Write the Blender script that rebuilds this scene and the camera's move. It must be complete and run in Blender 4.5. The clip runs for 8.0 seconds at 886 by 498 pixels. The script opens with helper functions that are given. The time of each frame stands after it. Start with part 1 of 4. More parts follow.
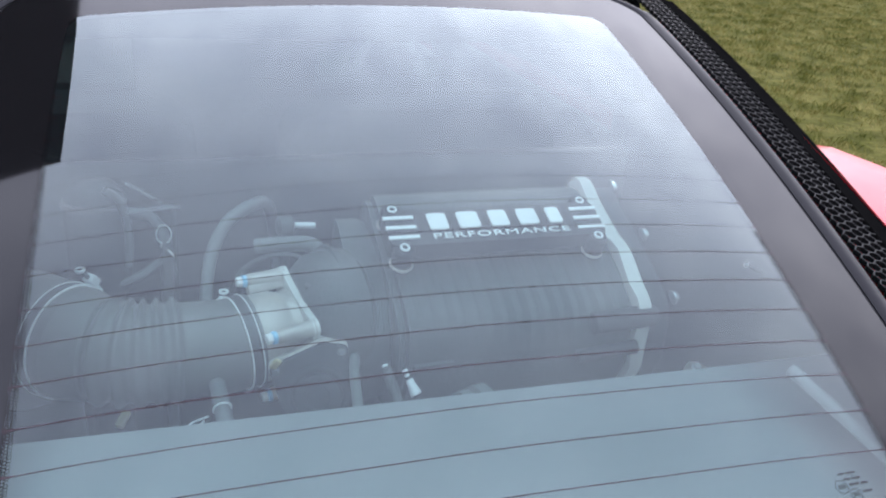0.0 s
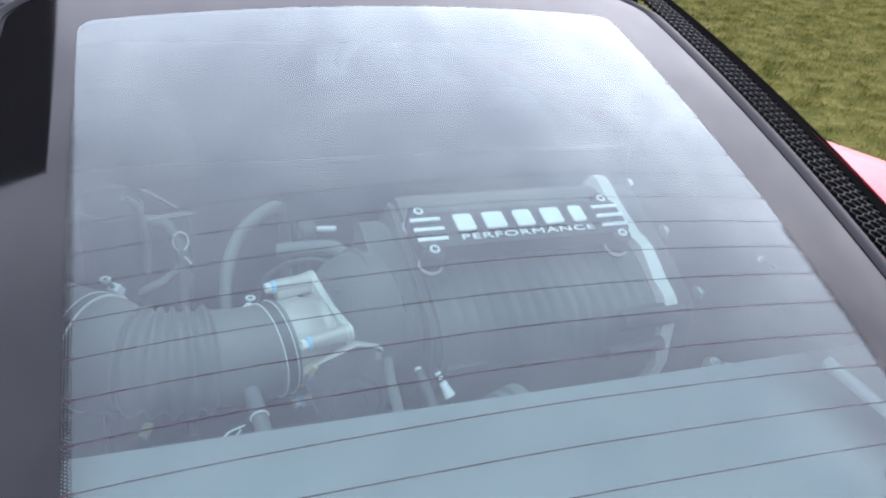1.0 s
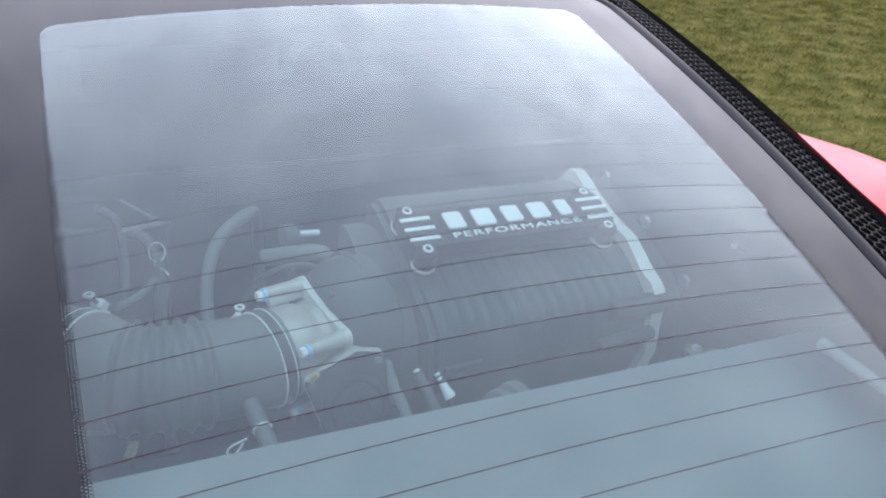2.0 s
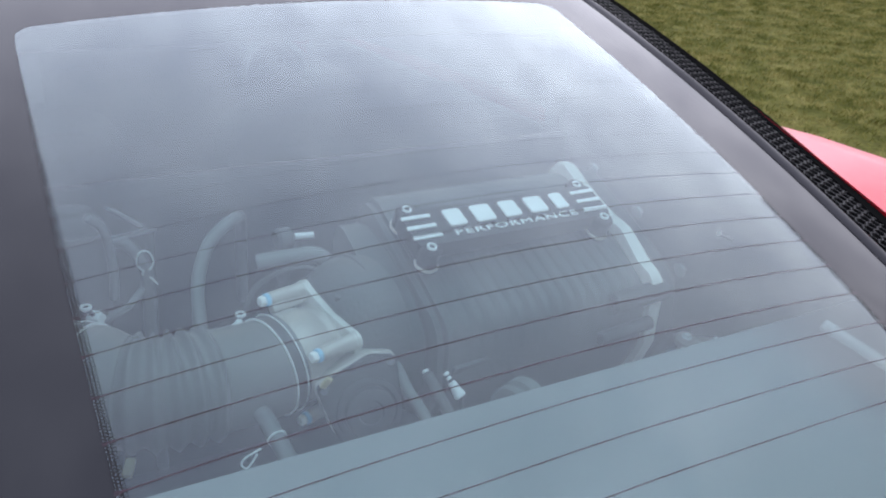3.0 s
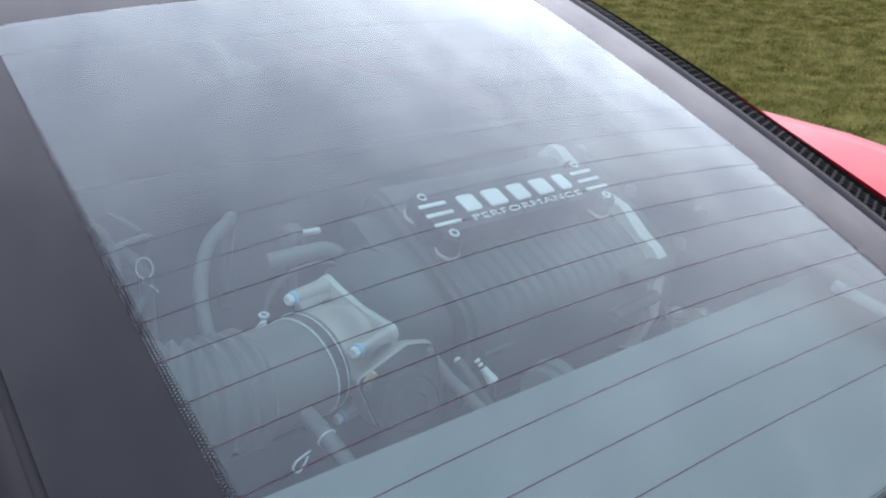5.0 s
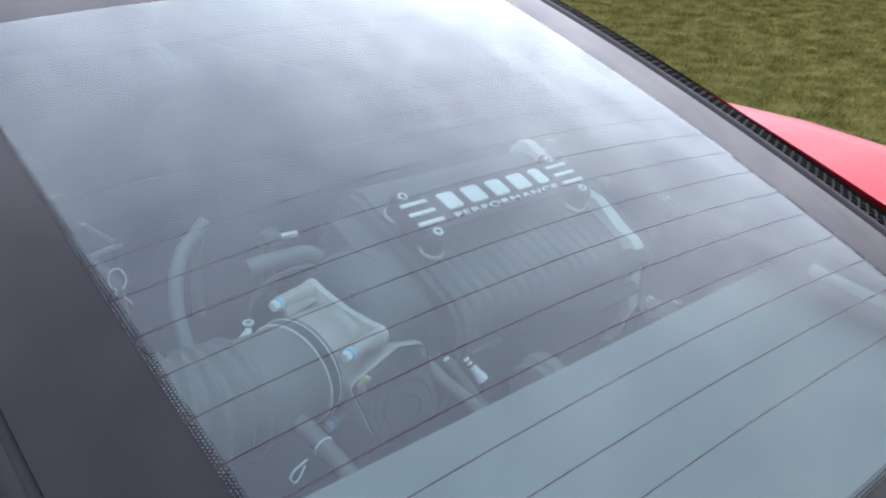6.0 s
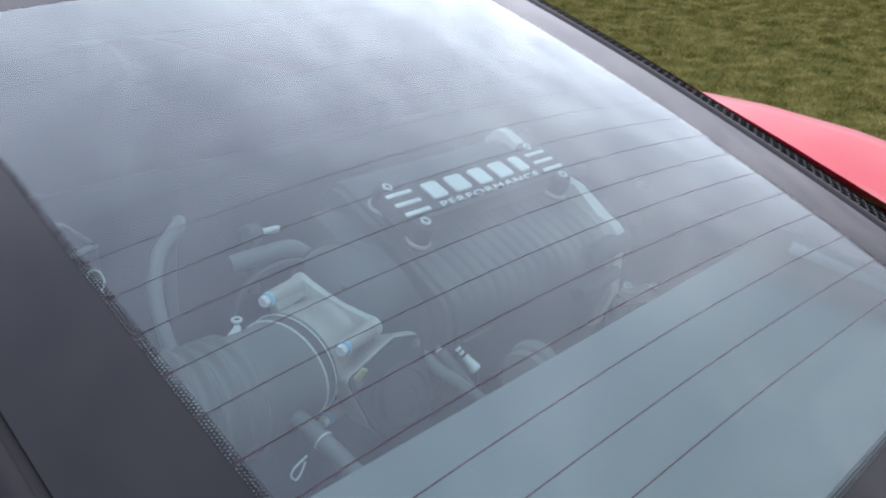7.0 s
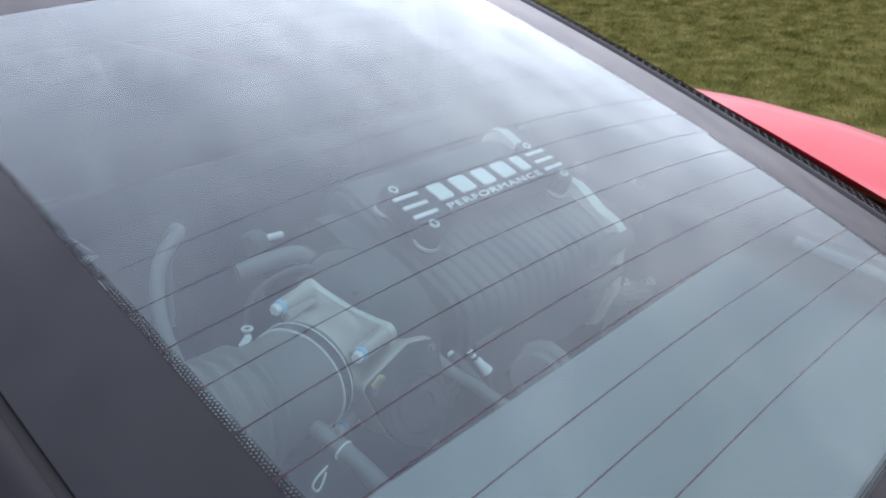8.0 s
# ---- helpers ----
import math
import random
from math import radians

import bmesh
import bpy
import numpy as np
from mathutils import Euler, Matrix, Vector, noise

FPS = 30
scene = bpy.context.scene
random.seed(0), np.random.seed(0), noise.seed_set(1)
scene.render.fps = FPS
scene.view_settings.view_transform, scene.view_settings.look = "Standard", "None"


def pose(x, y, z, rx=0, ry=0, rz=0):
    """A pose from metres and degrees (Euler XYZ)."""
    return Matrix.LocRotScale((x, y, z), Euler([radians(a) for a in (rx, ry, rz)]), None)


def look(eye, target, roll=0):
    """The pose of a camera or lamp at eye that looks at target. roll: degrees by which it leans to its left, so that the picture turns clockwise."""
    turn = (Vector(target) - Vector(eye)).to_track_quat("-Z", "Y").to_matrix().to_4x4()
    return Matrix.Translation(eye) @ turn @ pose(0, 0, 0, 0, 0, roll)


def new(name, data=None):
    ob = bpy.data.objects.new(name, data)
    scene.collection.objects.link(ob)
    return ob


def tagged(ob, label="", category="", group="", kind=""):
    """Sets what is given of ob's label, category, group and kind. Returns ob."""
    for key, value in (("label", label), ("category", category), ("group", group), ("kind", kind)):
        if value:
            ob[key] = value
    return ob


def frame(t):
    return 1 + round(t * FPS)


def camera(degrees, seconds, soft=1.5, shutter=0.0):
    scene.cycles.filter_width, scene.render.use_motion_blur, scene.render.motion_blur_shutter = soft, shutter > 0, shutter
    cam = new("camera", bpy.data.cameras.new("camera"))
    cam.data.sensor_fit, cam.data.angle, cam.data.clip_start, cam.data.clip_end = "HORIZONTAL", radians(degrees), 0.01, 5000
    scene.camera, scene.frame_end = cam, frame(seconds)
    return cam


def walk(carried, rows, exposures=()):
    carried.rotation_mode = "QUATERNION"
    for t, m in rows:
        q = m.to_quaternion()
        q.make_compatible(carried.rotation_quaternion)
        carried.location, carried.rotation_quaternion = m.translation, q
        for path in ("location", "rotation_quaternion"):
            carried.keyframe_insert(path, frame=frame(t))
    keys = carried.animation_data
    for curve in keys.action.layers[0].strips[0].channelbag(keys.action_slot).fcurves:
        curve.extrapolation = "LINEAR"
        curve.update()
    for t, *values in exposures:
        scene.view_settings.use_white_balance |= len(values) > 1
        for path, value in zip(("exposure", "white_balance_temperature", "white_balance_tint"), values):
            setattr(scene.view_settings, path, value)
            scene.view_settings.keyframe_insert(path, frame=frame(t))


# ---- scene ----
# World: x to the car's right, y towards its nose, z up; the ground is z = 0.
cam = camera(53.9, 8.0, soft=2.1)
PATH = [  # seconds, x, y, z, rx, ry, rz
    (0.0, -0.2346, -0.5895, 1.2833, 66.31, -4.01, -17.78),
    (0.5, -0.2696, -0.5723, 1.2831, 66.27, -4.06, -18.50),
    (1.0, -0.2955, -0.5630, 1.2770, 66.54, -3.77, -20.38),
    (1.5, -0.3247, -0.5463, 1.2711, 66.76, -3.59, -23.19),
    (2.0, -0.3500, -0.5293, 1.2667, 66.92, -3.30, -25.56),
    (3.5, -0.4296, -0.4711, 1.2509, 67.26, -2.82, -32.04),
    (4.0, -0.4574, -0.4544, 1.2456, 67.38, -2.65, -33.82),
    (5.5, -0.5175, -0.3971, 1.2281, 67.66, -1.95, -39.96),
    (6.0, -0.5275, -0.3818, 1.2267, 67.67, -1.66, -42.14),
    (6.5, -0.5376, -0.3699, 1.2234, 67.61, -1.43, -44.22),
    (7.0, -0.5510, -0.3529, 1.2141, 67.69, -1.18, -45.92),
    (7.5, -0.5626, -0.3323, 1.2122, 67.63, -1.00, -47.28),
    (8.0, -0.5711, -0.3165, 1.2134, 67.64, -0.77, -48.44),
]
# the clip's camera darkens a little as bright sky fills the glass
walk(cam, [(t, pose(*p)) for t, *p in PATH], [(0.0, 0.73), (0.5, 0.88), (1.0, 0.90), (1.5, 0.81), (2.0, 0.62), (3.5, 0.47), (4.0, 0.46), (5.5, 0.39), (6.0, 0.41), (6.5, 0.28), (7.0, 0.27), (8.0, 0.31)])

# ---- light ----
SUN_EL, SUN_AZ = 20.0, 24.0  # height and bearing (from the nose, right positive) of the veiled sun
sun_way = Vector((math.sin(radians(SUN_AZ)) * math.cos(radians(SUN_EL)), math.cos(radians(SUN_AZ)) * math.cos(radians(SUN_EL)), math.sin(radians(SUN_EL))))
world = bpy.data.worlds.new("overcast_sky")
scene.world = world
world.use_nodes = True
wt = world.node_tree
wt.nodes.clear()


def wn(kind):
    return wt.nodes.new(kind)


sky = wn("ShaderNodeTexSky")
sky.sky_type, sky.sun_disc, sky.sun_elevation, sky.sun_rotation = "NISHITA", False, radians(SUN_EL), radians(SUN_AZ)
clear_bg = wn("ShaderNodeBackground")
clear_bg.inputs[1].default_value = 0.12
wt.links.new(sky.outputs[0], clear_bg.inputs[0])
tc = wn("ShaderNodeTexCoord")
height = wn("ShaderNodeSeparateXYZ")
wt.links.new(tc.outputs["Generated"], height.inputs[0])
lift = wn("ShaderNodeMath")  # the deck is level, so the clouds crowd together towards the horizon
lift.operation = "ADD"
lift.inputs[1].default_value = 0.35
wt.links.new(height.outputs["Z"], lift.inputs[0])
over = wn("ShaderNodeCombineXYZ")
for k in range(3):
    wt.links.new(lift.outputs[0], over.inputs[k])
plan = wn("ShaderNodeVectorMath")
plan.operation = "DIVIDE"
wt.links.new(tc.outputs["Generated"], plan.inputs[0])
wt.links.new(over.outputs[0], plan.inputs[1])
big = wn("ShaderNodeTexNoise")
big.inputs["Scale"].default_value, big.inputs["Detail"].default_value, big.inputs["Roughness"].default_value = 9.0, 4.0, 0.50
big.inputs["Distortion"].default_value = 0.25
wt.links.new(plan.outputs[0], big.inputs["Vector"])
ramp = wn("ShaderNodeValToRGB")
ramp.color_ramp.elements[0].position, ramp.color_ramp.elements[0].color = 0.32, (0.92, 0.95, 1.17, 1)
ramp.color_ramp.elements[1].position, ramp.color_ramp.elements[1].color = 0.68, (1.23, 1.27, 1.51, 1)
wt.links.new(big.outputs["Fac"], ramp.inputs[0])
glow = wn("ShaderNodeMapRange")  # the cloud deck is thinner towards the horizon
glow.interpolation_type = "SMOOTHSTEP"
glow.inputs["From Min"].default_value, glow.inputs["From Max"].default_value = 0.50, 0.98
glow.inputs["To Min"].default_value, glow.inputs["To Max"].default_value = 1.38, 0.95
wt.links.new(height.outputs["Z"], glow.inputs["Value"])
toward = wn("ShaderNodeVectorMath")  # thinner, brighter cloud round the hidden sun
toward.operation = "DOT_PRODUCT"
toward.inputs[1].default_value = sun_way
wt.links.new(tc.outputs["Generated"], toward.inputs[0])
veil = wn("ShaderNodeMapRange")
veil.interpolation_type = "SMOOTHSTEP"
veil.inputs["From Min"].default_value, veil.inputs["From Max"].default_value = 0.62, 1.0
veil.inputs["To Min"].default_value, veil.inputs["To Max"].default_value = 1.0, 1.45
wt.links.new(toward.outputs["Value"], veil.inputs["Value"])
level = wn("ShaderNodeMath")
level.operation = "MULTIPLY"
wt.links.new(glow.outputs[0], level.inputs[0])
wt.links.new(veil.outputs[0], level.inputs[1])
aside = wn("ShaderNodeMath")
aside.operation = "MULTIPLY_ADD"
aside.inputs[1].default_value = -1.2
wt.links.new(height.outputs["Y"], aside.inputs[0])
wt.links.new(height.outputs["X"], aside.inputs[2])
low_dim = wn("ShaderNodeMapRange")  # added dimming of the low sky, to darken grazing reflections on the paint
low_dim.interpolation_type = "SMOOTHSTEP"
low_dim.inputs["From Min"].default_value, low_dim.inputs["From Max"].default_value = 0.02, 0.36
low_dim.inputs["To Min"].default_value, low_dim.inputs["To Max"].default_value = 0.40, 1.0
wt.links.new(height.outputs["Z"], low_dim.inputs["Value"])
side_dim = wn("ShaderNodeMapRange")  # added dimming of the unseen sky right and behind, to darken its reflection
side_dim.interpolation_type = "SMOOTHSTEP"
side_dim.inputs["From Min"].default_value, side_dim.inputs["From Max"].default_value = 0.70, 1.05
side_dim.inputs["To Min"].default_value, side_dim.inputs["To Max"].default_value = 1.0, 0.64
wt.links.new(aside.outputs[0], side_dim.inputs["Value"])
deck = wn("ShaderNodeMath")
deck.operation = "MULTIPLY"
wt.links.new(level.outputs[0], deck.inputs[0])
wt.links.new(side_dim.outputs[0], deck.inputs[1])
whole = wn("ShaderNodeMath")
whole.operation = "MULTIPLY"
wt.links.new(deck.outputs[0], whole.inputs[0])
wt.links.new(low_dim.outputs[0], whole.inputs[1])
cloud_bg = wn("ShaderNodeBackground")
hue = wn("ShaderNodeValToRGB")  # cooler overhead, paler towards the horizon
hue.color_ramp.elements[0].position, hue.color_ramp.elements[0].color = 0.55, (1.03, 1.0, 0.975, 1)
hue.color_ramp.elements[1].position, hue.color_ramp.elements[1].color = 0.97, (0.955, 0.985, 1.09, 1)
wt.links.new(height.outputs["Z"], hue.inputs[0])
tinted = wn("ShaderNodeVectorMath")
tinted.operation = "MULTIPLY"
wt.links.new(ramp.outputs[0], tinted.inputs[0])
wt.links.new(hue.outputs[0], tinted.inputs[1])
wt.links.new(tinted.outputs[0], cloud_bg.inputs[0])
wt.links.new(whole.outputs[0], cloud_bg.inputs[1])
both = wn("ShaderNodeMixShader")
both.inputs[0].default_value = 0.9
wt.links.new(clear_bg.outputs[0], both.inputs[1])
wt.links.new(cloud_bg.outputs[0], both.inputs[2])
wt.links.new(both.outputs[0], wn("ShaderNodeOutputWorld").inputs[0])

sun_lamp = bpy.data.lights.new("sun", "SUN")
sun_lamp.energy, sun_lamp.angle, sun_lamp.color = 0.6, radians(20), (1.0, 0.95, 0.88)
new("sun", sun_lamp).matrix_world = look(sun_way * 50, (0, 0, 0))


# ---- materials ----
def surface(name, base, rough=0.5, metal=0.0, vary=0.15, grain=60.0, relief=0.15, coat=0.0, blotch=6.0, rough_vary=0.1, spec=0.5):
    """A painted, cast or moulded surface: colour and gloss vary at two sizes, with fine relief."""
    m = bpy.data.materials.new(name)
    m.use_nodes = True
    t = m.node_tree
    b = t.nodes["Principled BSDF"]
    co = t.nodes.new("ShaderNodeTexCoord")
    fine, wide = t.nodes.new("ShaderNodeTexNoise"), t.nodes.new("ShaderNodeTexNoise")
    for n, s, d in ((fine, grain, 4.0), (wide, blotch, 3.0)):
        n.inputs["Scale"].default_value, n.inputs["Detail"].default_value = s, d
        t.links.new(co.outputs["Object"], n.inputs["Vector"])
    add = t.nodes.new("ShaderNodeMath")
    add.operation = "ADD"
    t.links.new(fine.outputs["Fac"], add.inputs[0])
    t.links.new(wide.outputs["Fac"], add.inputs[1])
    tone = t.nodes.new("ShaderNodeMapRange")
    tone.inputs["From Min"].default_value, tone.inputs["From Max"].default_value = 0.6, 1.4
    tone.inputs["To Min"].default_value, tone.inputs["To Max"].default_value = 1 - vary, 1 + vary
    t.links.new(add.outputs[0], tone.inputs["Value"])
    mul = t.nodes.new("ShaderNodeVectorMath")
    mul.operation = "SCALE"
    mul.inputs[0].default_value = base
    t.links.new(tone.outputs[0], mul.inputs["Scale"])
    t.links.new(mul.outputs[0], b.inputs["Base Color"])
    rr = t.nodes.new("ShaderNodeMapRange")
    rr.inputs["From Min"].default_value, rr.inputs["From Max"].default_value = 0.3, 0.7
    rr.inputs["To Min"].default_value, rr.inputs["To Max"].default_value = max(rough - rough_vary, 0.02), min(rough + rough_vary, 1)
    t.links.new(wide.outputs["Fac"], rr.inputs["Value"])
    t.links.new(rr.outputs[0], b.inputs["Roughness"])
    b.inputs["Metallic"].default_value = metal
    b.inputs["Specular IOR Level"].default_value = spec
    b.inputs["Coat Weight"].default_value = coat
    b.inputs["Coat Roughness"].default_value = 0.04
    if relief:
        bump = t.nodes.new("ShaderNodeBump")
        bump.inputs["Strength"].default_value, bump.inputs["Distance"].default_value = relief, 0.002
        t.links.new(fine.outputs["Fac"], bump.inputs["Height"])
        t.links.new(bump.outputs[0], b.inputs["Normal"])
    return m


def pane_glass(name, tint, film, gain=1.0, gloss=(1, 1, 1), coat=(0.50, 0.62, 0.72)):
    """Toughened glass: clear through, mirror-like by Fresnel, under a thin film of dust."""
    m = bpy.data.materials.new(name)
    m.use_nodes = True
    t = m.node_tree
    t.nodes.clear()
    out = t.nodes.new("ShaderNodeOutputMaterial")
    see, shine, dust = t.nodes.new("ShaderNodeBsdfTransparent"), t.nodes.new("ShaderNodeBsdfGlossy"), t.nodes.new("ShaderNodeBsdfDiffuse")
    see.inputs[0].default_value = (*tint, 1)
    shine.inputs[0].default_value, shine.inputs["Roughness"].default_value = (*gloss, 1), 0.0
    dust.inputs[0].default_value = (*coat, 1)
    fr = t.nodes.new("ShaderNodeFresnel")
    fr.inputs["IOR"].default_value = 1.52
    up = t.nodes.new("ShaderNodeMath")
    up.operation, up.use_clamp = "MULTIPLY", True
    up.inputs[1].default_value = gain
    t.links.new(fr.outputs[0], up.inputs[0])
    co = t.nodes.new("ShaderNodeTexCoord")
    n1 = t.nodes.new("ShaderNodeTexNoise")
    n1.inputs["Scale"].default_value, n1.inputs["Detail"].default_value = 5.0, 6.0
    t.links.new(co.outputs["Object"], n1.inputs["Vector"])
    amount = t.nodes.new("ShaderNodeMapRange")
    amount.inputs["From Min"].default_value, amount.inputs["From Max"].default_value = 0.3, 0.7
    amount.inputs["To Min"].default_value, amount.inputs["To Max"].default_value = film * 0.7, film * 1.3
    t.links.new(n1.outputs["Fac"], amount.inputs["Value"])
    a, b = t.nodes.new("ShaderNodeMixShader"), t.nodes.new("ShaderNodeMixShader")
    t.links.new(amount.outputs[0], a.inputs[0])
    t.links.new(see.outputs[0], a.inputs[1])
    t.links.new(dust.outputs[0], a.inputs[2])
    t.links.new(up.outputs[0], b.inputs[0])
    t.links.new(a.outputs[0], b.inputs[1])
    t.links.new(shine.outputs[0], b.inputs[2])
    t.links.new(b.outputs[0], out.inputs[0])
    return m


def clear(name, tint):
    m = bpy.data.materials.new(name)
    m.use_nodes = True
    t = m.node_tree
    t.nodes.clear()
    see = t.nodes.new("ShaderNodeBsdfTransparent")
    see.inputs[0].default_value = (*tint, 1)
    t.links.new(see.outputs[0], t.nodes.new("ShaderNodeOutputMaterial").inputs[0])
    return m


M_GLASS = pane_glass("dusty_tailgate_glass", (0.755, 0.92, 0.865), 0.012, 2.0, (0.895, 1.0, 1.005))  # gain: both faces mirror
M_GLASS_UNDER = clear("glass_underside", (0.98, 1.0, 1.0))
M_TINTED = pane_glass("tinted_bulkhead_glass", (0.52, 0.555, 0.555), 0.0, 0.15)
M_WINDOW = pane_glass("side_glass", (0.55, 0.60, 0.58), 0.02)
M_FRIT = surface("black_ceramic_under_glass", (0.008, 0.008, 0.009), 0.05, vary=0.1, relief=0.0, rough_vary=0.02, spec=0.42)
M_HEATER = pane_glass("heater_print_on_glass", (0.4, 0.3, 0.3), 1.0, 1.5, (0.98, 0.93, 0.97), (0.028, 0.002, 0.006))
M_ETCH = surface("etched_mark", (0.06, 0.066, 0.072), 0.8, vary=0.1, relief=0.0)
M_RUBBER = surface("black_rubber", (0.012, 0.012, 0.013), 0.7, vary=0.2, relief=0.1)
M_LIP = surface("soft_black_lip", (0.006, 0.006, 0.006), 0.9, vary=0.3, relief=0.2, spec=0.0)
M_TRIM = surface("satin_black_trim", (0.012, 0.011, 0.014), 0.46, vary=0.15, grain=400, relief=0.05, spec=0.24)
M_MESH = surface("black_mesh_paint", (0.008, 0.008, 0.009), 0.55, vary=0.2, relief=0.1, spec=0.18)
M_RED = surface("red_car_paint", (0.66, 0.014, 0.030), 0.36, vary=0.05, grain=900, relief=0.0, coat=0.45, rough_vary=0.03, spec=0.3)
M_BLACK_PAINT = surface("black_gloss_paint", (0.012, 0.012, 0.014), 0.25, vary=0.1, relief=0.0, coat=1.0)
M_BAY = surface("engine_bay_black", (0.042, 0.047, 0.049), 0.7, vary=0.35, grain=40, relief=0.3)
M_COVER = surface("grey_moulded_cover", (0.262, 0.286, 0.300), 0.75, vary=0.08, grain=500, relief=0.12, blotch=9)
M_CAST_DARK = surface("dark_cast_alloy", (0.090, 0.102, 0.104), 0.55, metal=0.1, vary=0.25, grain=220, relief=0.35)
M_PLATE = surface("black_anodised_plate", (0.014, 0.015, 0.017), 0.5, metal=0.0, vary=0.15, grain=500, relief=0.08)
# white paint of the plate's marks; on steel parts it paints the highlight
M_WHITE = surface("white_fill_and_glint", (0.88, 0.91, 0.92), 0.5, vary=0.04, relief=0.0)
M_ALLOY = surface("bare_cast_aluminium", (0.50, 0.49, 0.465), 0.45, metal=0.35, vary=0.18, grain=260, relief=0.35)
M_MACHINED = surface("machined_flange_edge", (0.62, 0.635, 0.615), 0.55, metal=0.0, vary=0.12, grain=150, relief=0.15)
M_STEEL = surface("zinc_plated_steel", (0.72, 0.76, 0.80), 0.25, metal=1.0, vary=0.1, grain=300, relief=0.1)
M_ZINC = surface("blue_zinc", (0.36, 0.66, 0.88), 0.3, metal=0.2, vary=0.1, relief=0.05)
M_CLAMP = surface("dull_clamp_steel", (0.10, 0.105, 0.11), 0.4, metal=0.6, vary=0.1, relief=0.05)
M_HOSE = surface("black_rubber_hose", (0.165, 0.172, 0.170), 0.45, vary=0.2, grain=300, relief=0.12)
M_COOLANT = surface("grey_coolant_hose", (0.180, 0.197, 0.195), 0.6, vary=0.15, grain=250, relief=0.15)
M_PLASTIC = surface("black_plastic", (0.080, 0.087, 0.088), 0.45, vary=0.15, grain=300, relief=0.15)
# pale colour carries the glint of small metal parts that would mirror dark
M_PALE = surface("pale_metal_glint", (0.80, 0.84, 0.86), 0.45, vary=0.1, grain=200, relief=0.05)
M_STAY = surface("grey_stay_paint", (0.28, 0.30, 0.315), 0.5, vary=0.1, relief=0.05)
M_GREY_PLASTIC = surface("grey_plastic", (0.15, 0.16, 0.165), 0.5, vary=0.12, grain=200, relief=0.1)
M_YELLOW = surface("yellow_tag", (0.55, 0.49, 0.30), 0.6, vary=0.15, relief=0.05)
M_RIM_GRIP = surface("pale_wheel_leather", (0.55, 0.56, 0.57), 0.5, vary=0.1, grain=200, relief=0.1)
M_SEAT = surface("grey_seat_cloth", (0.10, 0.11, 0.115), 0.9, vary=0.12, grain=300, relief=0.2)
M_TYRE = surface("tyre_rubber", (0.020, 0.020, 0.021), 0.8, vary=0.2, relief=0.3)
M_RIM = surface("dark_alloy_wheel", (0.06, 0.06, 0.065), 0.35, metal=0.6, vary=0.1, relief=0.05)
M_CLOTH = surface("black_parasol_cloth", (0.020, 0.0165, 0.0135), 0.9, vary=0.6, grain=12, relief=0.3)
M_POLE = surface("dark_grey_pole", (0.05, 0.05, 0.052), 0.4, metal=0.5, vary=0.1, relief=0.05)
M_STONE = surface("concrete_base", (0.30, 0.29, 0.27), 0.85, vary=0.2, relief=0.4)


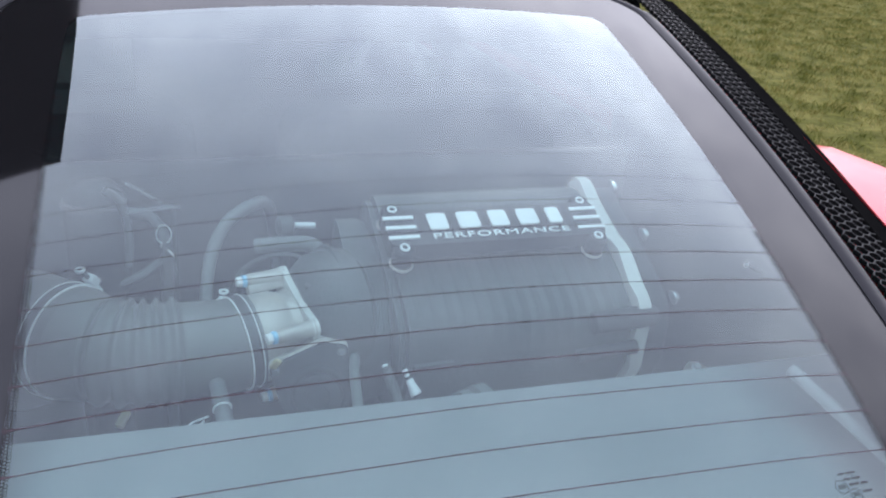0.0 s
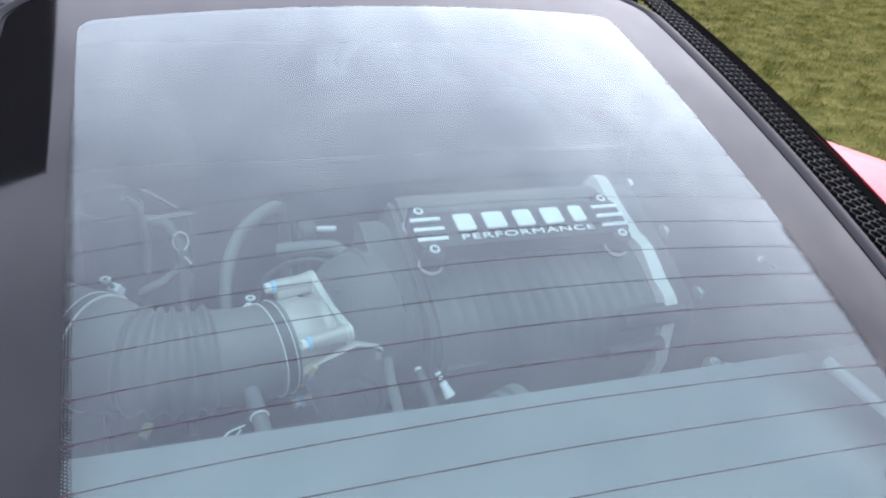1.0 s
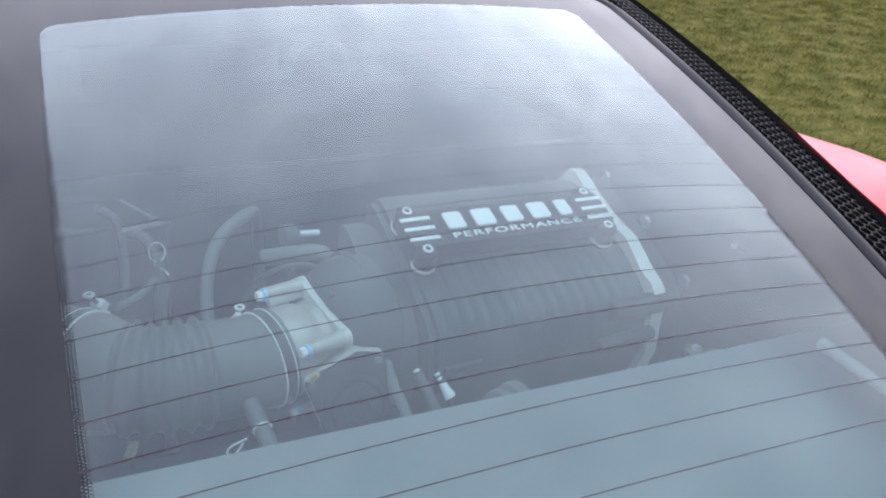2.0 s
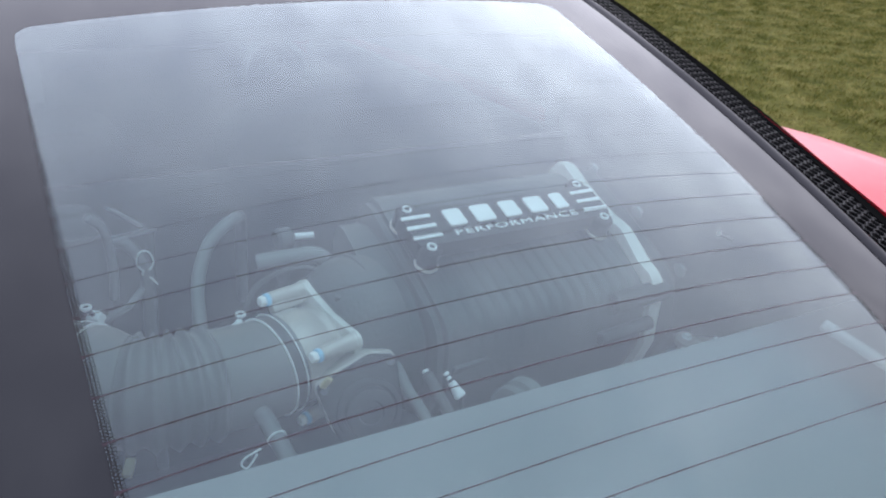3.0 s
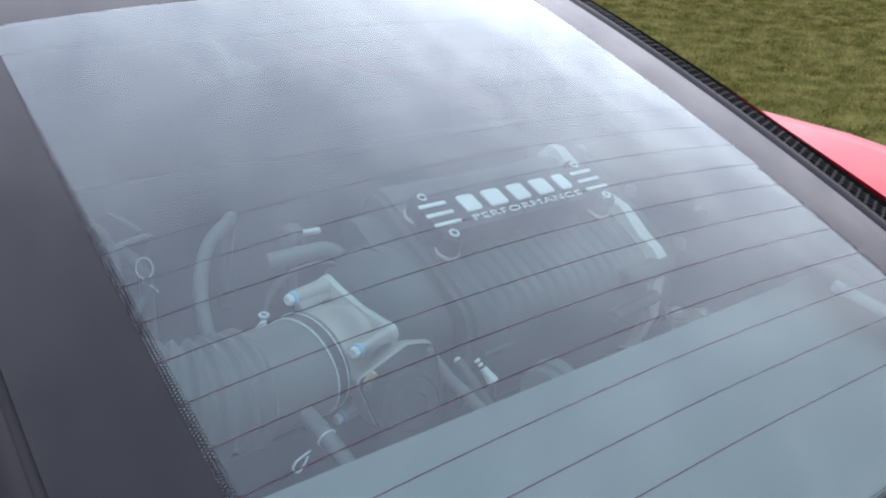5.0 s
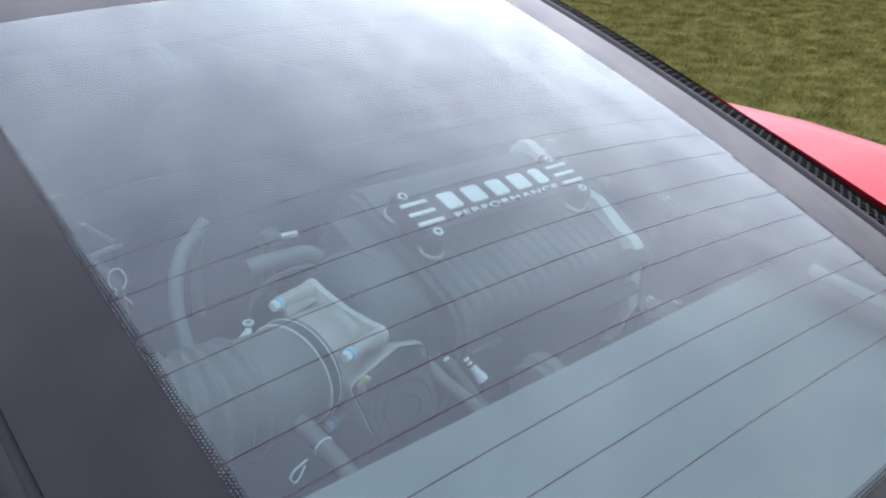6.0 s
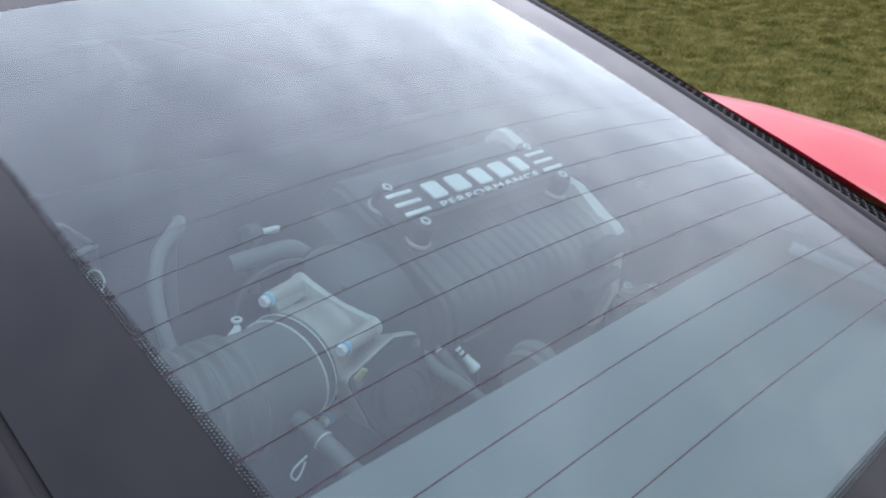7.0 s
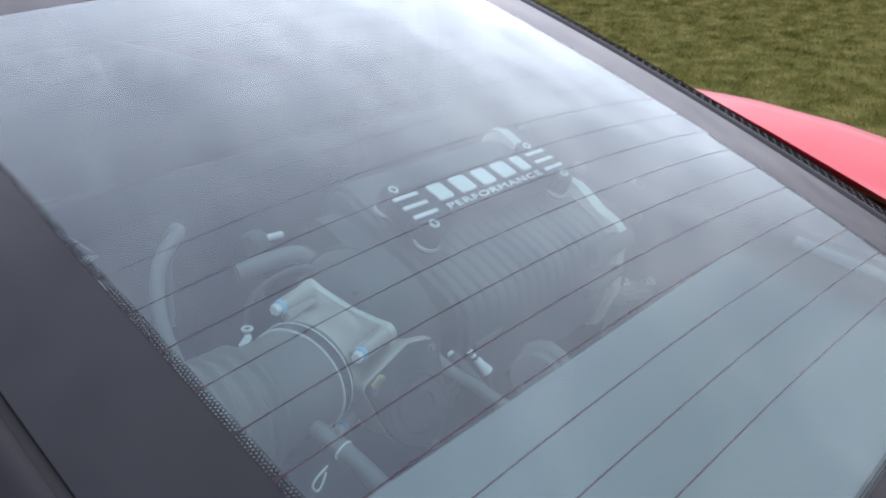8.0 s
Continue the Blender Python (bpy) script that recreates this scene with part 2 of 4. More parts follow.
def grass_materials():
    m = bpy.data.materials.new("meadow_turf")
    m.use_nodes = True
    t = m.node_tree
    b = t.nodes["Principled BSDF"]
    co = t.nodes.new("ShaderNodeTexCoord")
    wide, fine = t.nodes.new("ShaderNodeTexNoise"), t.nodes.new("ShaderNodeTexNoise")
    for n, s, d in ((wide, 4.2, 5.0), (fine, 20.0, 4.0)):
        n.inputs["Scale"].default_value, n.inputs["Detail"].default_value = s, d
        t.links.new(co.outputs["Object"], n.inputs["Vector"])
    r1, r2 = t.nodes.new("ShaderNodeValToRGB"), t.nodes.new("ShaderNodeValToRGB")
    r1.color_ramp.elements[0].position, r1.color_ramp.elements[0].color = 0.36, (0.080, 0.084, 0.018, 1)
    r1.color_ramp.elements[1].position, r1.color_ramp.elements[1].color = 0.66, (0.155, 0.145, 0.042, 1)
    r2.color_ramp.elements[0].position, r2.color_ramp.elements[0].color = 0.30, (0.60, 0.60, 0.60, 1)
    r2.color_ramp.elements[1].position, r2.color_ramp.elements[1].color = 0.75, (1.2, 1.2, 1.2, 1)
    t.links.new(wide.outputs["Fac"], r1.inputs[0])
    t.links.new(fine.outputs["Fac"], r2.inputs[0])
    mul = t.nodes.new("ShaderNodeVectorMath")
    mul.operation = "MULTIPLY"
    t.links.new(r1.outputs[0], mul.inputs[0])
    t.links.new(r2.outputs[0], mul.inputs[1])
    t.links.new(mul.outputs[0], b.inputs["Base Color"])
    b.inputs["Roughness"].default_value = 0.95
    b.inputs["Specular IOR Level"].default_value = 0.03
    bump = t.nodes.new("ShaderNodeBump")
    bump.inputs["Strength"].default_value, bump.inputs["Distance"].default_value = 0.8, 0.03
    t.links.new(fine.outputs["Fac"], bump.inputs["Height"])
    t.links.new(bump.outputs[0], b.inputs["Normal"])
    k = bpy.data.materials.new("grass_blades")
    k.use_nodes = True
    t = k.node_tree
    b = t.nodes["Principled BSDF"]
    geo = t.nodes.new("ShaderNodeNewGeometry")
    co = t.nodes.new("ShaderNodeTexCoord")
    patch = t.nodes.new("ShaderNodeTexNoise")
    patch.inputs["Scale"].default_value, patch.inputs["Detail"].default_value = 4.2, 5.0
    t.links.new(co.outputs["Object"], patch.inputs["Vector"])
    mixf = t.nodes.new("ShaderNodeMath")
    mixf.operation = "MULTIPLY_ADD"
    mixf.inputs[1].default_value, mixf.inputs[2].default_value = 0.22, -0.11
    t.links.new(geo.outputs["Random Per Island"], mixf.inputs[0])
    addf = t.nodes.new("ShaderNodeMath")
    addf.operation = "ADD"
    t.links.new(mixf.outputs[0], addf.inputs[0])
    t.links.new(patch.outputs["Fac"], addf.inputs[1])
    ramp = t.nodes.new("ShaderNodeValToRGB")
    e = ramp.color_ramp.elements
    e[0].position, e[0].color = 0.34, (0.070, 0.084, 0.014, 1)
    e[1].position, e[1].color = 0.70, (0.34, 0.30, 0.115, 1)
    mid = e.new(0.50)
    mid.color = (0.155, 0.152, 0.036, 1)
    t.links.new(addf.outputs[0], ramp.inputs[0])
    t.links.new(ramp.outputs[0], b.inputs["Base Color"])
    b.inputs["Roughness"].default_value = 0.65
    b.inputs["Specular IOR Level"].default_value = 0.08
    return m, k


M_TURF, M_BLADE = grass_materials()

# ---- building helpers ----
HOME = {}  # where each thing or part has its origin


def thing(name, base, label, category, group="", kind=""):
    ob = new(name)
    ob.location = base
    ob.empty_display_size = 0.05
    HOME[ob] = Vector(base)
    return tagged(ob, label, category, group, kind)


def part(name, bm, material, parent=None, label="", smooth=True, base=None, sharp=38):
    """One bmesh, in world places, as one mesh object under a thing or a part."""
    home = HOME[parent] if parent is not None else Vector(base or (0, 0, 0))
    bm.transform(Matrix.Translation(-home))
    data = bpy.data.meshes.new(name)
    bm.to_mesh(data)
    bm.free()
    for one in material if isinstance(material, (list, tuple)) else [material]:
        data.materials.append(one)
    if smooth:
        data.shade_smooth()
        data.set_sharp_from_angle(angle=radians(sharp))
    ob = new(name, data)
    HOME[ob] = home
    if parent is not None:
        ob.parent = parent
    else:
        ob.location = home
    if label:
        ob["label"] = label
    return ob


def box(size, m=Matrix(), bevel=0.0, segs=2, bm=None):
    """A box of that size about the pose m, with rounded edges."""
    b = bmesh.new()
    bmesh.ops.create_cube(b, size=1, matrix=Matrix.Diagonal((*size, 1)))
    if bevel:
        bmesh.ops.bevel(b, geom=b.edges[:], offset=bevel, segments=segs, profile=0.5, affect="EDGES")
    b.transform(m)
    if bm is None:
        return b
    join(bm, b)
    return bm


def join(bm, other):
    data = bpy.data.meshes.new("tmp")
    other.to_mesh(data)
    other.free()
    bm.from_mesh(data)
    bpy.data.meshes.remove(data)
    return bm


def axis_pose(a, b):
    """A pose at a whose z runs to b, and the distance."""
    a, b = Vector(a), Vector(b)
    return Matrix.Translation(a) @ (b - a).to_track_quat("Z", "Y").to_matrix().to_4x4(), (b - a).length


def turned(profile, a, b, segs=24):
    """A solid of revolution about the line from a to b; profile: (distance along, radius)."""
    m, _ = axis_pose(a, b)
    bm = bmesh.new()
    rings = []
    for z, r in profile:
        rings.append([bm.verts.new(m @ Vector((r * math.cos(2 * math.pi * i / segs), r * math.sin(2 * math.pi * i / segs), z))) for i in range(segs)])
    for p, q in zip(rings, rings[1:]):
        for i in range(segs):
            bm.faces.new((p[i], p[(i + 1) % segs], q[(i + 1) % segs], q[i]))
    bm.faces.new(rings[0][::-1])
    bm.faces.new(rings[-1])
    return bm


def rod(a, b, r, chamfer=0.0, segs=20):
    n = (Vector(b) - Vector(a)).length
    c = chamfer or r * 0.15
    return turned([(0, r - c), (c, r), (n - c, r), (n, r - c)], a, b, segs)


def smooth_path(points, steps=8):
    """Catmull-Rom through the points."""
    p = [Vector(q) for q in points]
    p = [2 * p[0] - p[1], *p, 2 * p[-1] - p[-2]]
    out = []
    for i in range(1, len(p) - 2):
        for k in range(steps):
            t = k / steps
            out.append(0.5 * (2 * p[i] + (p[i + 1] - p[i - 1]) * t + (2 * p[i - 1] - 5 * p[i] + 4 * p[i + 1] - p[i + 2]) * t * t + (3 * p[i] - p[i - 1] - 3 * p[i + 1] + p[i + 2]) * t ** 3))
    return out + [p[-2]]


def sweep(points, radius, segs=14, steps=8, closed=False):
    """A tube along a smooth path; radius may be a function of the share of the way."""
    return sweep_on([Vector(q) for q in points] if closed else smooth_path(points, steps), radius, segs, closed)


def sweep_on(path, radius, segs=14, closed=False):
    n = len(path)
    bm = bmesh.new()
    side, rings = None, []
    for i, c in enumerate(path):
        if closed:
            way = (path[(i + 1) % n] - path[i - 1]).normalized()
        else:
            way = (path[min(i + 1, n - 1)] - path[max(i - 1, 0)]).normalized()
        side = (way.orthogonal() if side is None else side - way * side.dot(way)).normalized()
        other = way.cross(side)
        r = radius(i / (n - 1)) if callable(radius) else radius
        rings.append([bm.verts.new(c + r * (side * math.cos(2 * math.pi * k / segs) + other * math.sin(2 * math.pi * k / segs))) for k in range(segs)])
    for i in range(n if closed else n - 1):
        p, q = rings[i], rings[(i + 1) % n]
        for k in range(segs):
            bm.faces.new((p[k], p[(k + 1) % segs], q[(k + 1) % segs], q[k]))
    if not closed:
        bm.faces.new(rings[0][::-1])
        bm.faces.new(rings[-1])
    return bm


def slab(outline, depth, m=Matrix(), bevel=0.0):
    """An outline in the plane z = 0 of m, made thick along its z, with rounded edges."""
    bm = bmesh.new()
    low = [bm.verts.new((x, y, 0)) for x, y in outline]
    high = [bm.verts.new((x, y, depth)) for x, y in outline]
    bm.faces.new(low[::-1])
    top = bm.faces.new(high)
    n = len(outline)
    for i in range(n):
        bm.faces.new((low[i], low[(i + 1) % n], high[(i + 1) % n], high[i]))
    if bevel:
        bmesh.ops.bevel(bm, geom=list(top.edges), offset=bevel, segments=2, profile=0.5, affect="EDGES")
    bmesh.ops.recalc_face_normals(bm, faces=bm.faces[:])
    bm.transform(m)
    return bm


def rounded(w, h, r, n=6):
    """A rounded rectangle's outline."""
    out = []
    for cx, cy, a0 in ((w / 2 - r, h / 2 - r, 0), (-w / 2 + r, h / 2 - r, 90), (-w / 2 + r, -h / 2 + r, 180), (w / 2 - r, -h / 2 + r, 270)):
        for k in range(n + 1):
            a = radians(a0 + 90 * k / n)
            out.append((cx + r * math.cos(a), cy + r * math.sin(a)))
    return out


def sheet(rows, thick=0.0):
    """A skin through rows of points (all rows alike long), made thick against its normal."""
    bm = bmesh.new()
    grid = [[bm.verts.new(p) for p in row] for row in rows]
    for a, b in zip(grid, grid[1:]):
        for i in range(len(a) - 1):
            bm.faces.new((a[i], a[i + 1], b[i + 1], b[i]))
    bmesh.ops.recalc_face_normals(bm, faces=bm.faces[:])
    if thick:
        bmesh.ops.solidify(bm, geom=bm.faces[:], thickness=thick)
    return bm


def bolt(name, at, way, r, parent, material, label=""):
    """A hexagon bolt head with its washer."""
    a = Vector(at)
    w = Vector(way).normalized()
    bm = turned([(0, r * 1.35), (r * 0.18, r * 1.35), (r * 0.2, r * 1.3)], a, a + w, 20)
    join(bm, turned([(r * 0.2, r), (r * 0.9, r), (r * 1.05, r * 0.8)], a, a + w, 6))
    return part(name, bm, material, parent, label)


def flat_bar(a, b, w, thick):
    """A flat strip of metal from a to b."""
    m, n = axis_pose(a, b)
    return box((w, thick, n), m @ Matrix.Translation((0, 0, n / 2)), 0.0008)

# ---- ground ----
def ground():
    bm = bmesh.new()
    bmesh.ops.create_grid(bm, x_segments=120, y_segments=120, size=60)
    for v in bm.verts:
        v.co.z = 0.03 * noise.noise(v.co * 0.35) - 0.03
    outer = bmesh.new()
    bmesh.ops.create_grid(outer, x_segments=2, y_segments=2, size=1500)
    for v in outer.verts:
        v.co.z = -0.12
    ob = part("ground", join(bm, outer), M_TURF)
    tagged(ob, "flat meadow of short winter grass with straw patches", "grass", kind="structure")


def grass():
    """Short blades in tufts over the stretch beside the car."""
    rng = random.Random(5)
    verts, faces = [], []
    for _ in range(30000):
        d = rng.random() ** 0.7
        x, y = 1.2 + 12.5 * d, rng.uniform(-1.5, 13.5)
        z = 0.03 * noise.noise(Vector((x, y, 0)) * 0.35) - 0.035
        tall = 0.035 * max(0.0, noise.noise(Vector((x, y, 3.0)) * 3.0))
        for _ in range(rng.randint(7, 12)):
            a, lean = rng.uniform(0, 6.283), rng.uniform(0.2, 1.1)
            h, w = rng.uniform(0.018, 0.036) + tall, rng.uniform(0.0014, 0.0032)
            px, py = x + rng.gauss(0, 0.035), y + rng.gauss(0, 0.035)
            cx, cy = math.cos(a), math.sin(a)
            i = len(verts)
            verts += [(px - cy * w, py + cx * w, z), (px + cy * w, py - cx * w, z), (px + cx * h * lean * 0.5 + cy * w * 0.7, py + cy * h * lean * 0.5 - cx * w * 0.7, z + h * 0.75), (px + cx * h * lean, py + cy * h * lean, z + h)]
            faces += [(i, i + 1, i + 2), (i, i + 2, i + 3)]
    data = bpy.data.meshes.new("grass")
    data.from_pydata(verts, [], faces)
    data.materials.append(M_BLADE)
    tagged(new("grass", data), "short green and straw-yellow meadow grass blades", "grass", kind="stuff")


ground()
grass()

# ---- the engine lid: glass, its black border, heater lines, trims and mesh vents ----
SLOPE = radians(17)
G_AT, G_FWD, G_UP = Vector((0, 0, 0.924)), Vector((0, math.cos(SLOPE), math.sin(SLOPE))), Vector((0, -math.sin(SLOPE), math.cos(SLOPE)))


def edge_left(v):
    return -0.3438 + 0.0209 * v + 0.0376 * v * v


def edge_right(v):
    return 0.3393 + 0.0873 * v - 0.0868 * v * v


def crown(u, v):
    """How far the bent glass stands over its flat chord plane."""
    s = (u + 0.342) / 0.684
    left, right = 0.0006 + 0.0199 * v - 0.0123 * v * v, 0.0055 + 0.0679 * v - 0.0604 * v * v
    inner = min(max((0.42 - abs(u)) / 0.36, 0.0), 1.0)
    sag = 0.12 * min(v - 0.22, 0.0) ** 2 * inner * inner * (3 - 2 * inner)  # the middle falls away towards the rear
    return left + (right - left) * min(max(s, -0.25), 1.25) + 0.017 * (1 - (u / 0.342) ** 2) - sag


def on_glass(u, v, h=0.0):
    return G_AT + Vector((u, 0, 0)) + G_FWD * v + G_UP * (crown(u, v) + h)


V_LOW, V_TOP = -0.232, 0.548


def rim(out_side, out_low, out_top, r, n=260):
    """The outline of the clear field, widened by those amounts, with round corners, as (u, v)."""
    h = (V_TOP + out_top) - (V_LOW - out_low)
    mid = ((V_TOP + out_top) + (V_LOW - out_low)) / 2
    halfw = 0.342 + out_side
    flat = rounded(2 * halfw, h, r, 8)
    # even steps along the outline
    flat.append(flat[0])
    length = [0.0]
    for a, b in zip(flat, flat[1:]):
        length.append(length[-1] + math.dist(a, b))
    out, k = [], 0
    for i in range(n):
        s = length[-1] * i / n
        while length[k + 1] < s:
            k += 1
        f = (s - length[k]) / max(length[k + 1] - length[k], 1e-9)
        u, v = flat[k][0] + (flat[k + 1][0] - flat[k][0]) * f, flat[k][1] + (flat[k + 1][1] - flat[k][1]) * f + mid
        bow = -0.035 * (u / 0.342) ** 2 * max(0.0, (v - 0.45) / 0.17) if v > 0.45 and out_top > 0.01 else 0.0
        lo, hi = edge_left(v) - out_side, edge_right(v) + out_side
        out.append(((lo + hi) / 2 + (hi - lo) / 2 * u / halfw, v + bow))
    return out


def band(inner, outer, h_in, h_out, depth, cuts=3, hump=0.0):
    """A closed strip over the glass between two outlines, made thick downwards."""
    bm = bmesh.new()
    n = len(inner)
    rows = []
    for c in range(cuts + 1):
        f = c / cuts
        rows.append([bm.verts.new(on_glass(a[0] + (b[0] - a[0]) * f, a[1] + (b[1] - a[1]) * f, h_in + (h_out - h_in) * f + hump * math.sin(math.pi * f))) for a, b in zip(inner, outer)])
    lows = [[bm.verts.new(v.co - G_UP * depth) for v in row] for row in (rows[0], rows[-1])]
    for a, b in zip(rows, rows[1:]):
        for i in range(n):
            bm.faces.new((a[i], a[(i + 1) % n], b[(i + 1) % n], b[i]))
    for i in range(n):
        j = (i + 1) % n
        bm.faces.new((rows[0][i], lows[0][i], lows[0][j], rows[0][j]))
        bm.faces.new((rows[-1][j], lows[1][j], lows[1][i], rows[-1][i]))
        bm.faces.new((lows[0][i], lows[1][i], lows[1][j], lows[0][j]))
    bmesh.ops.recalc_face_normals(bm, faces=bm.faces[:])
    return bm


CLEAR_EDGE = rim(0.0, 0.0, 0.0, 0.020)
PANE_EDGE = rim(0.082, 0.065, 0.145, 0.070)
GASKET_EDGE = rim(0.0885, 0.0715, 0.1515, 0.0715)
TRIM_EDGE = rim(0.119, 0.099, 0.179, 0.090)

lid = thing("tailgate", on_glass(0, V_LOW - 0.1, -0.01), "closed tailgate with bent dusty heated glass in a black border", "tailgate")


def pane():
    bm = bmesh.new()
    centre = (0.0, (V_LOW + V_TOP) / 2)
    steps, n = 18, len(CLEAR_EDGE)
    layers = []
    for h in (0.0, -0.004):
        mid = bm.verts.new(on_glass(*centre, h))
        loops = [[bm.verts.new(on_glass(centre[0] + (u - centre[0]) * k / steps, centre[1] + (v - centre[1]) * k / steps, h)) for u, v in CLEAR_EDGE] for k in range(1, steps + 1)]
        layers.append((mid, loops))
    for side, (mid, loops) in enumerate(layers):
        made = []
        for i in range(n):
            j = (i + 1) % n
            made.append(bm.faces.new((mid, loops[0][i], loops[0][j])))
            for a, b in zip(loops, loops[1:]):
                made.append(bm.faces.new((a[i], b[i], b[j], a[j])))
        for f in made:
            f.material_index = side
            f.normal_update()
            if (f.normal.dot(G_UP) > 0) != (side == 0):
                f.normal_flip()
    top, low = layers[0][1][-1], layers[1][1][-1]
    for i in range(n):
        f = bm.faces.new((top[i], low[i], low[(i + 1) % n], top[(i + 1) % n]))
        f.material_index = 1
    ob = part("pane", bm, [M_GLASS, M_GLASS_UNDER], lid, "dusty bent glass reflecting a cloudy sky")
    ob.visible_shadow = False
    return ob


pane_ob = pane()
part("frit_border", band(CLEAR_EDGE, PANE_EDGE, 0.0, 0.0, 0.004, 8), M_FRIT, pane_ob, "black printed border under the glass")


def frit_net():
    """A net of round holes that fades the printed border out along the sides and the foot."""
    verts, faces = [], []
    pitch = 0.0028
    step = pitch * 0.866

    def cell(place, hole):
        """One six-sided cell of print with a hole; place turns its (across, along) into a point of the glass."""
        i = len(verts)
        for r in (pitch / math.sqrt(3), hole):
            for k in range(6):
                a = math.pi * k / 3
                verts.append(on_glass(*place(r * math.cos(a), r * math.sin(a)), 0.0003) - HOME[pane_ob])
        for k in range(6):
            j = (k + 1) % 6
            faces.append((i + k, i + j, i + 6 + j, i + 6 + k))

    for row in range(3):
        hole = pitch * (0.30, 0.39, 0.47)[row]
        inset = 0.0004 + row * step
        v = V_LOW + 0.02 + (row % 2) * pitch / 2
        while v < 0.50:
            slim = 0.04 + 0.96 * min(1.0, max(0.0, (0.50 - v) / 0.34))
            cell(lambda x, y: (edge_left(v) + (inset + x) * slim, v + y), hole)
            if v < 0.10:
                cell(lambda x, y: (edge_right(v) - inset - x, v + y), hole)
            v += pitch
        u = -0.31 + (row % 2) * pitch / 2
        while u < 0.31:
            cell(lambda x, y: (u + y, V_LOW + inset + x), hole)
            u += pitch
    data = bpy.data.meshes.new("fading_net")
    data.from_pydata(verts, [], faces)
    data.materials.append(M_FRIT)
    ob = new("fading_net", data)
    ob.parent = pane_ob
    tagged(ob, "fading black printed net of tiny holes", kind="stuff")


frit_net()


LINE_LOW, LINE_STEP, LINE_TILT, LINE_BOW = -0.1860, 0.0377, -0.0085, -0.058


def heater_line(v):
    """One printed heating wire across the glass, with a spread foot at each end."""
    bm = bmesh.new()
    lo, hi = edge_left(v) - 0.001, edge_right(v) + 0.001
    rows = []
    n = 80
    for i in range(n + 1):
        s = 0.5 - 0.5 * math.cos(math.pi * i / n)
        u = lo + (hi - lo) * s
        end = min(u - lo, hi - u)
        thin = min(1.0, max(0.0, (v + 0.02) / 0.27))  # narrower upwards: fading under the bright sky reflection, put into the width
        vv = v + LINE_TILT * u + LINE_BOW * u * u
        w = 0.00045 - 0.00037 * thin + 0.0011 * (1 - 0.7 * thin) * max(0.0, 1 - end / 0.010)
        rows.append([bm.verts.new(on_glass(u, vv - w, 0.0003)), bm.verts.new(on_glass(u, vv + w, 0.0003))])
    for a, b in zip(rows, rows[1:]):
        bm.faces.new((a[0], b[0], b[1], a[1]))
    return part("heater_line", bm, M_HEATER, pane_ob)


for k in range(1, 20):
    heater_line(LINE_LOW + LINE_STEP * k)


def maker_mark():
    """The etched approval mark: two rings and unreadable bars."""
    bm = bmesh.new()

    def bar(u, v, w, h):
        u, v, w, h = 0.268 + (u - 0.268) * 0.68, -0.184 + (v + 0.184) * 0.68, w * 0.68, h * 0.55
        q = [bm.verts.new(on_glass(u + dx * w / 2, v + dy * h / 2, 0.0006)) for dx, dy in ((-1, -1), (1, -1), (1, 1), (-1, 1))]
        bm.faces.new(q)

    def ring(u, v, r):
        u, v, r = 0.268 + (u - 0.268) * 0.68, -0.184 + (v + 0.184) * 0.68, r * 0.68
        loops = []
        for k in range(28):
            a = 2 * math.pi * k / 28
            loops.append([bm.verts.new(on_glass(u + q * math.cos(a), v + q * math.sin(a), 0.0006)) for q in (r, r - 0.0006)])
        for a, b in zip(loops, loops[1:] + loops[:1]):
            bm.faces.new((a[0], b[0], b[1], a[1]))

    ring(0.254, -0.181, 0.0085)
    ring(0.268, -0.192, 0.0075)
    for u, v, w in ((0.251, -0.181, 0.002), (0.2545, -0.181, 0.002), (0.258, -0.181, 0.002), (0.265, -0.192, 0.0016), (0.268, -0.192, 0.0016), (0.271, -0.192, 0.0016)):
        bar(u, v, w, 0.006)
    for v, spans in ((-0.166, ((0.262, 0.008), (0.276, 0.012))), (-0.173, ((0.266, 0.009), (0.279, 0.012))), (-0.180, ((0.272, 0.014), (0.287, 0.010))), (-0.190, ((0.285, 0.013),)), (-0.203, ((0.279, 0.009),))):
        for u, w in spans:
            bar(u, v, w, 0.0030)
    part("approval_mark", bm, M_ETCH, pane_ob, "small grey etched approval mark of rings and bars")


maker_mark()
part("gasket", band(PANE_EDGE, GASKET_EDGE, -0.0035, -0.0035, 0.012, 1), M_RUBBER, lid, "black rubber seal")
part("surround_trim", band(GASKET_EDGE, TRIM_EDGE, -0.0020, -0.0085, 0.014, 10, 0.0062), M_TRIM, lid, "satin black surround")


# the mesh vents lie along both sides of the glass
def vent_point(side, s, v):
    """s: 0 at the trim, 1 at the outer lip."""
    inner = edge_right(v) + 0.125 if side > 0 else edge_left(v) - 0.125
    u = inner + side * 0.098 * s
    base = G_AT + G_FWD * v + Vector((u, 0, 0))
    return base + G_UP * (crown(inner, v) - 0.006 - 0.020 * s - 0.010 * s * s)


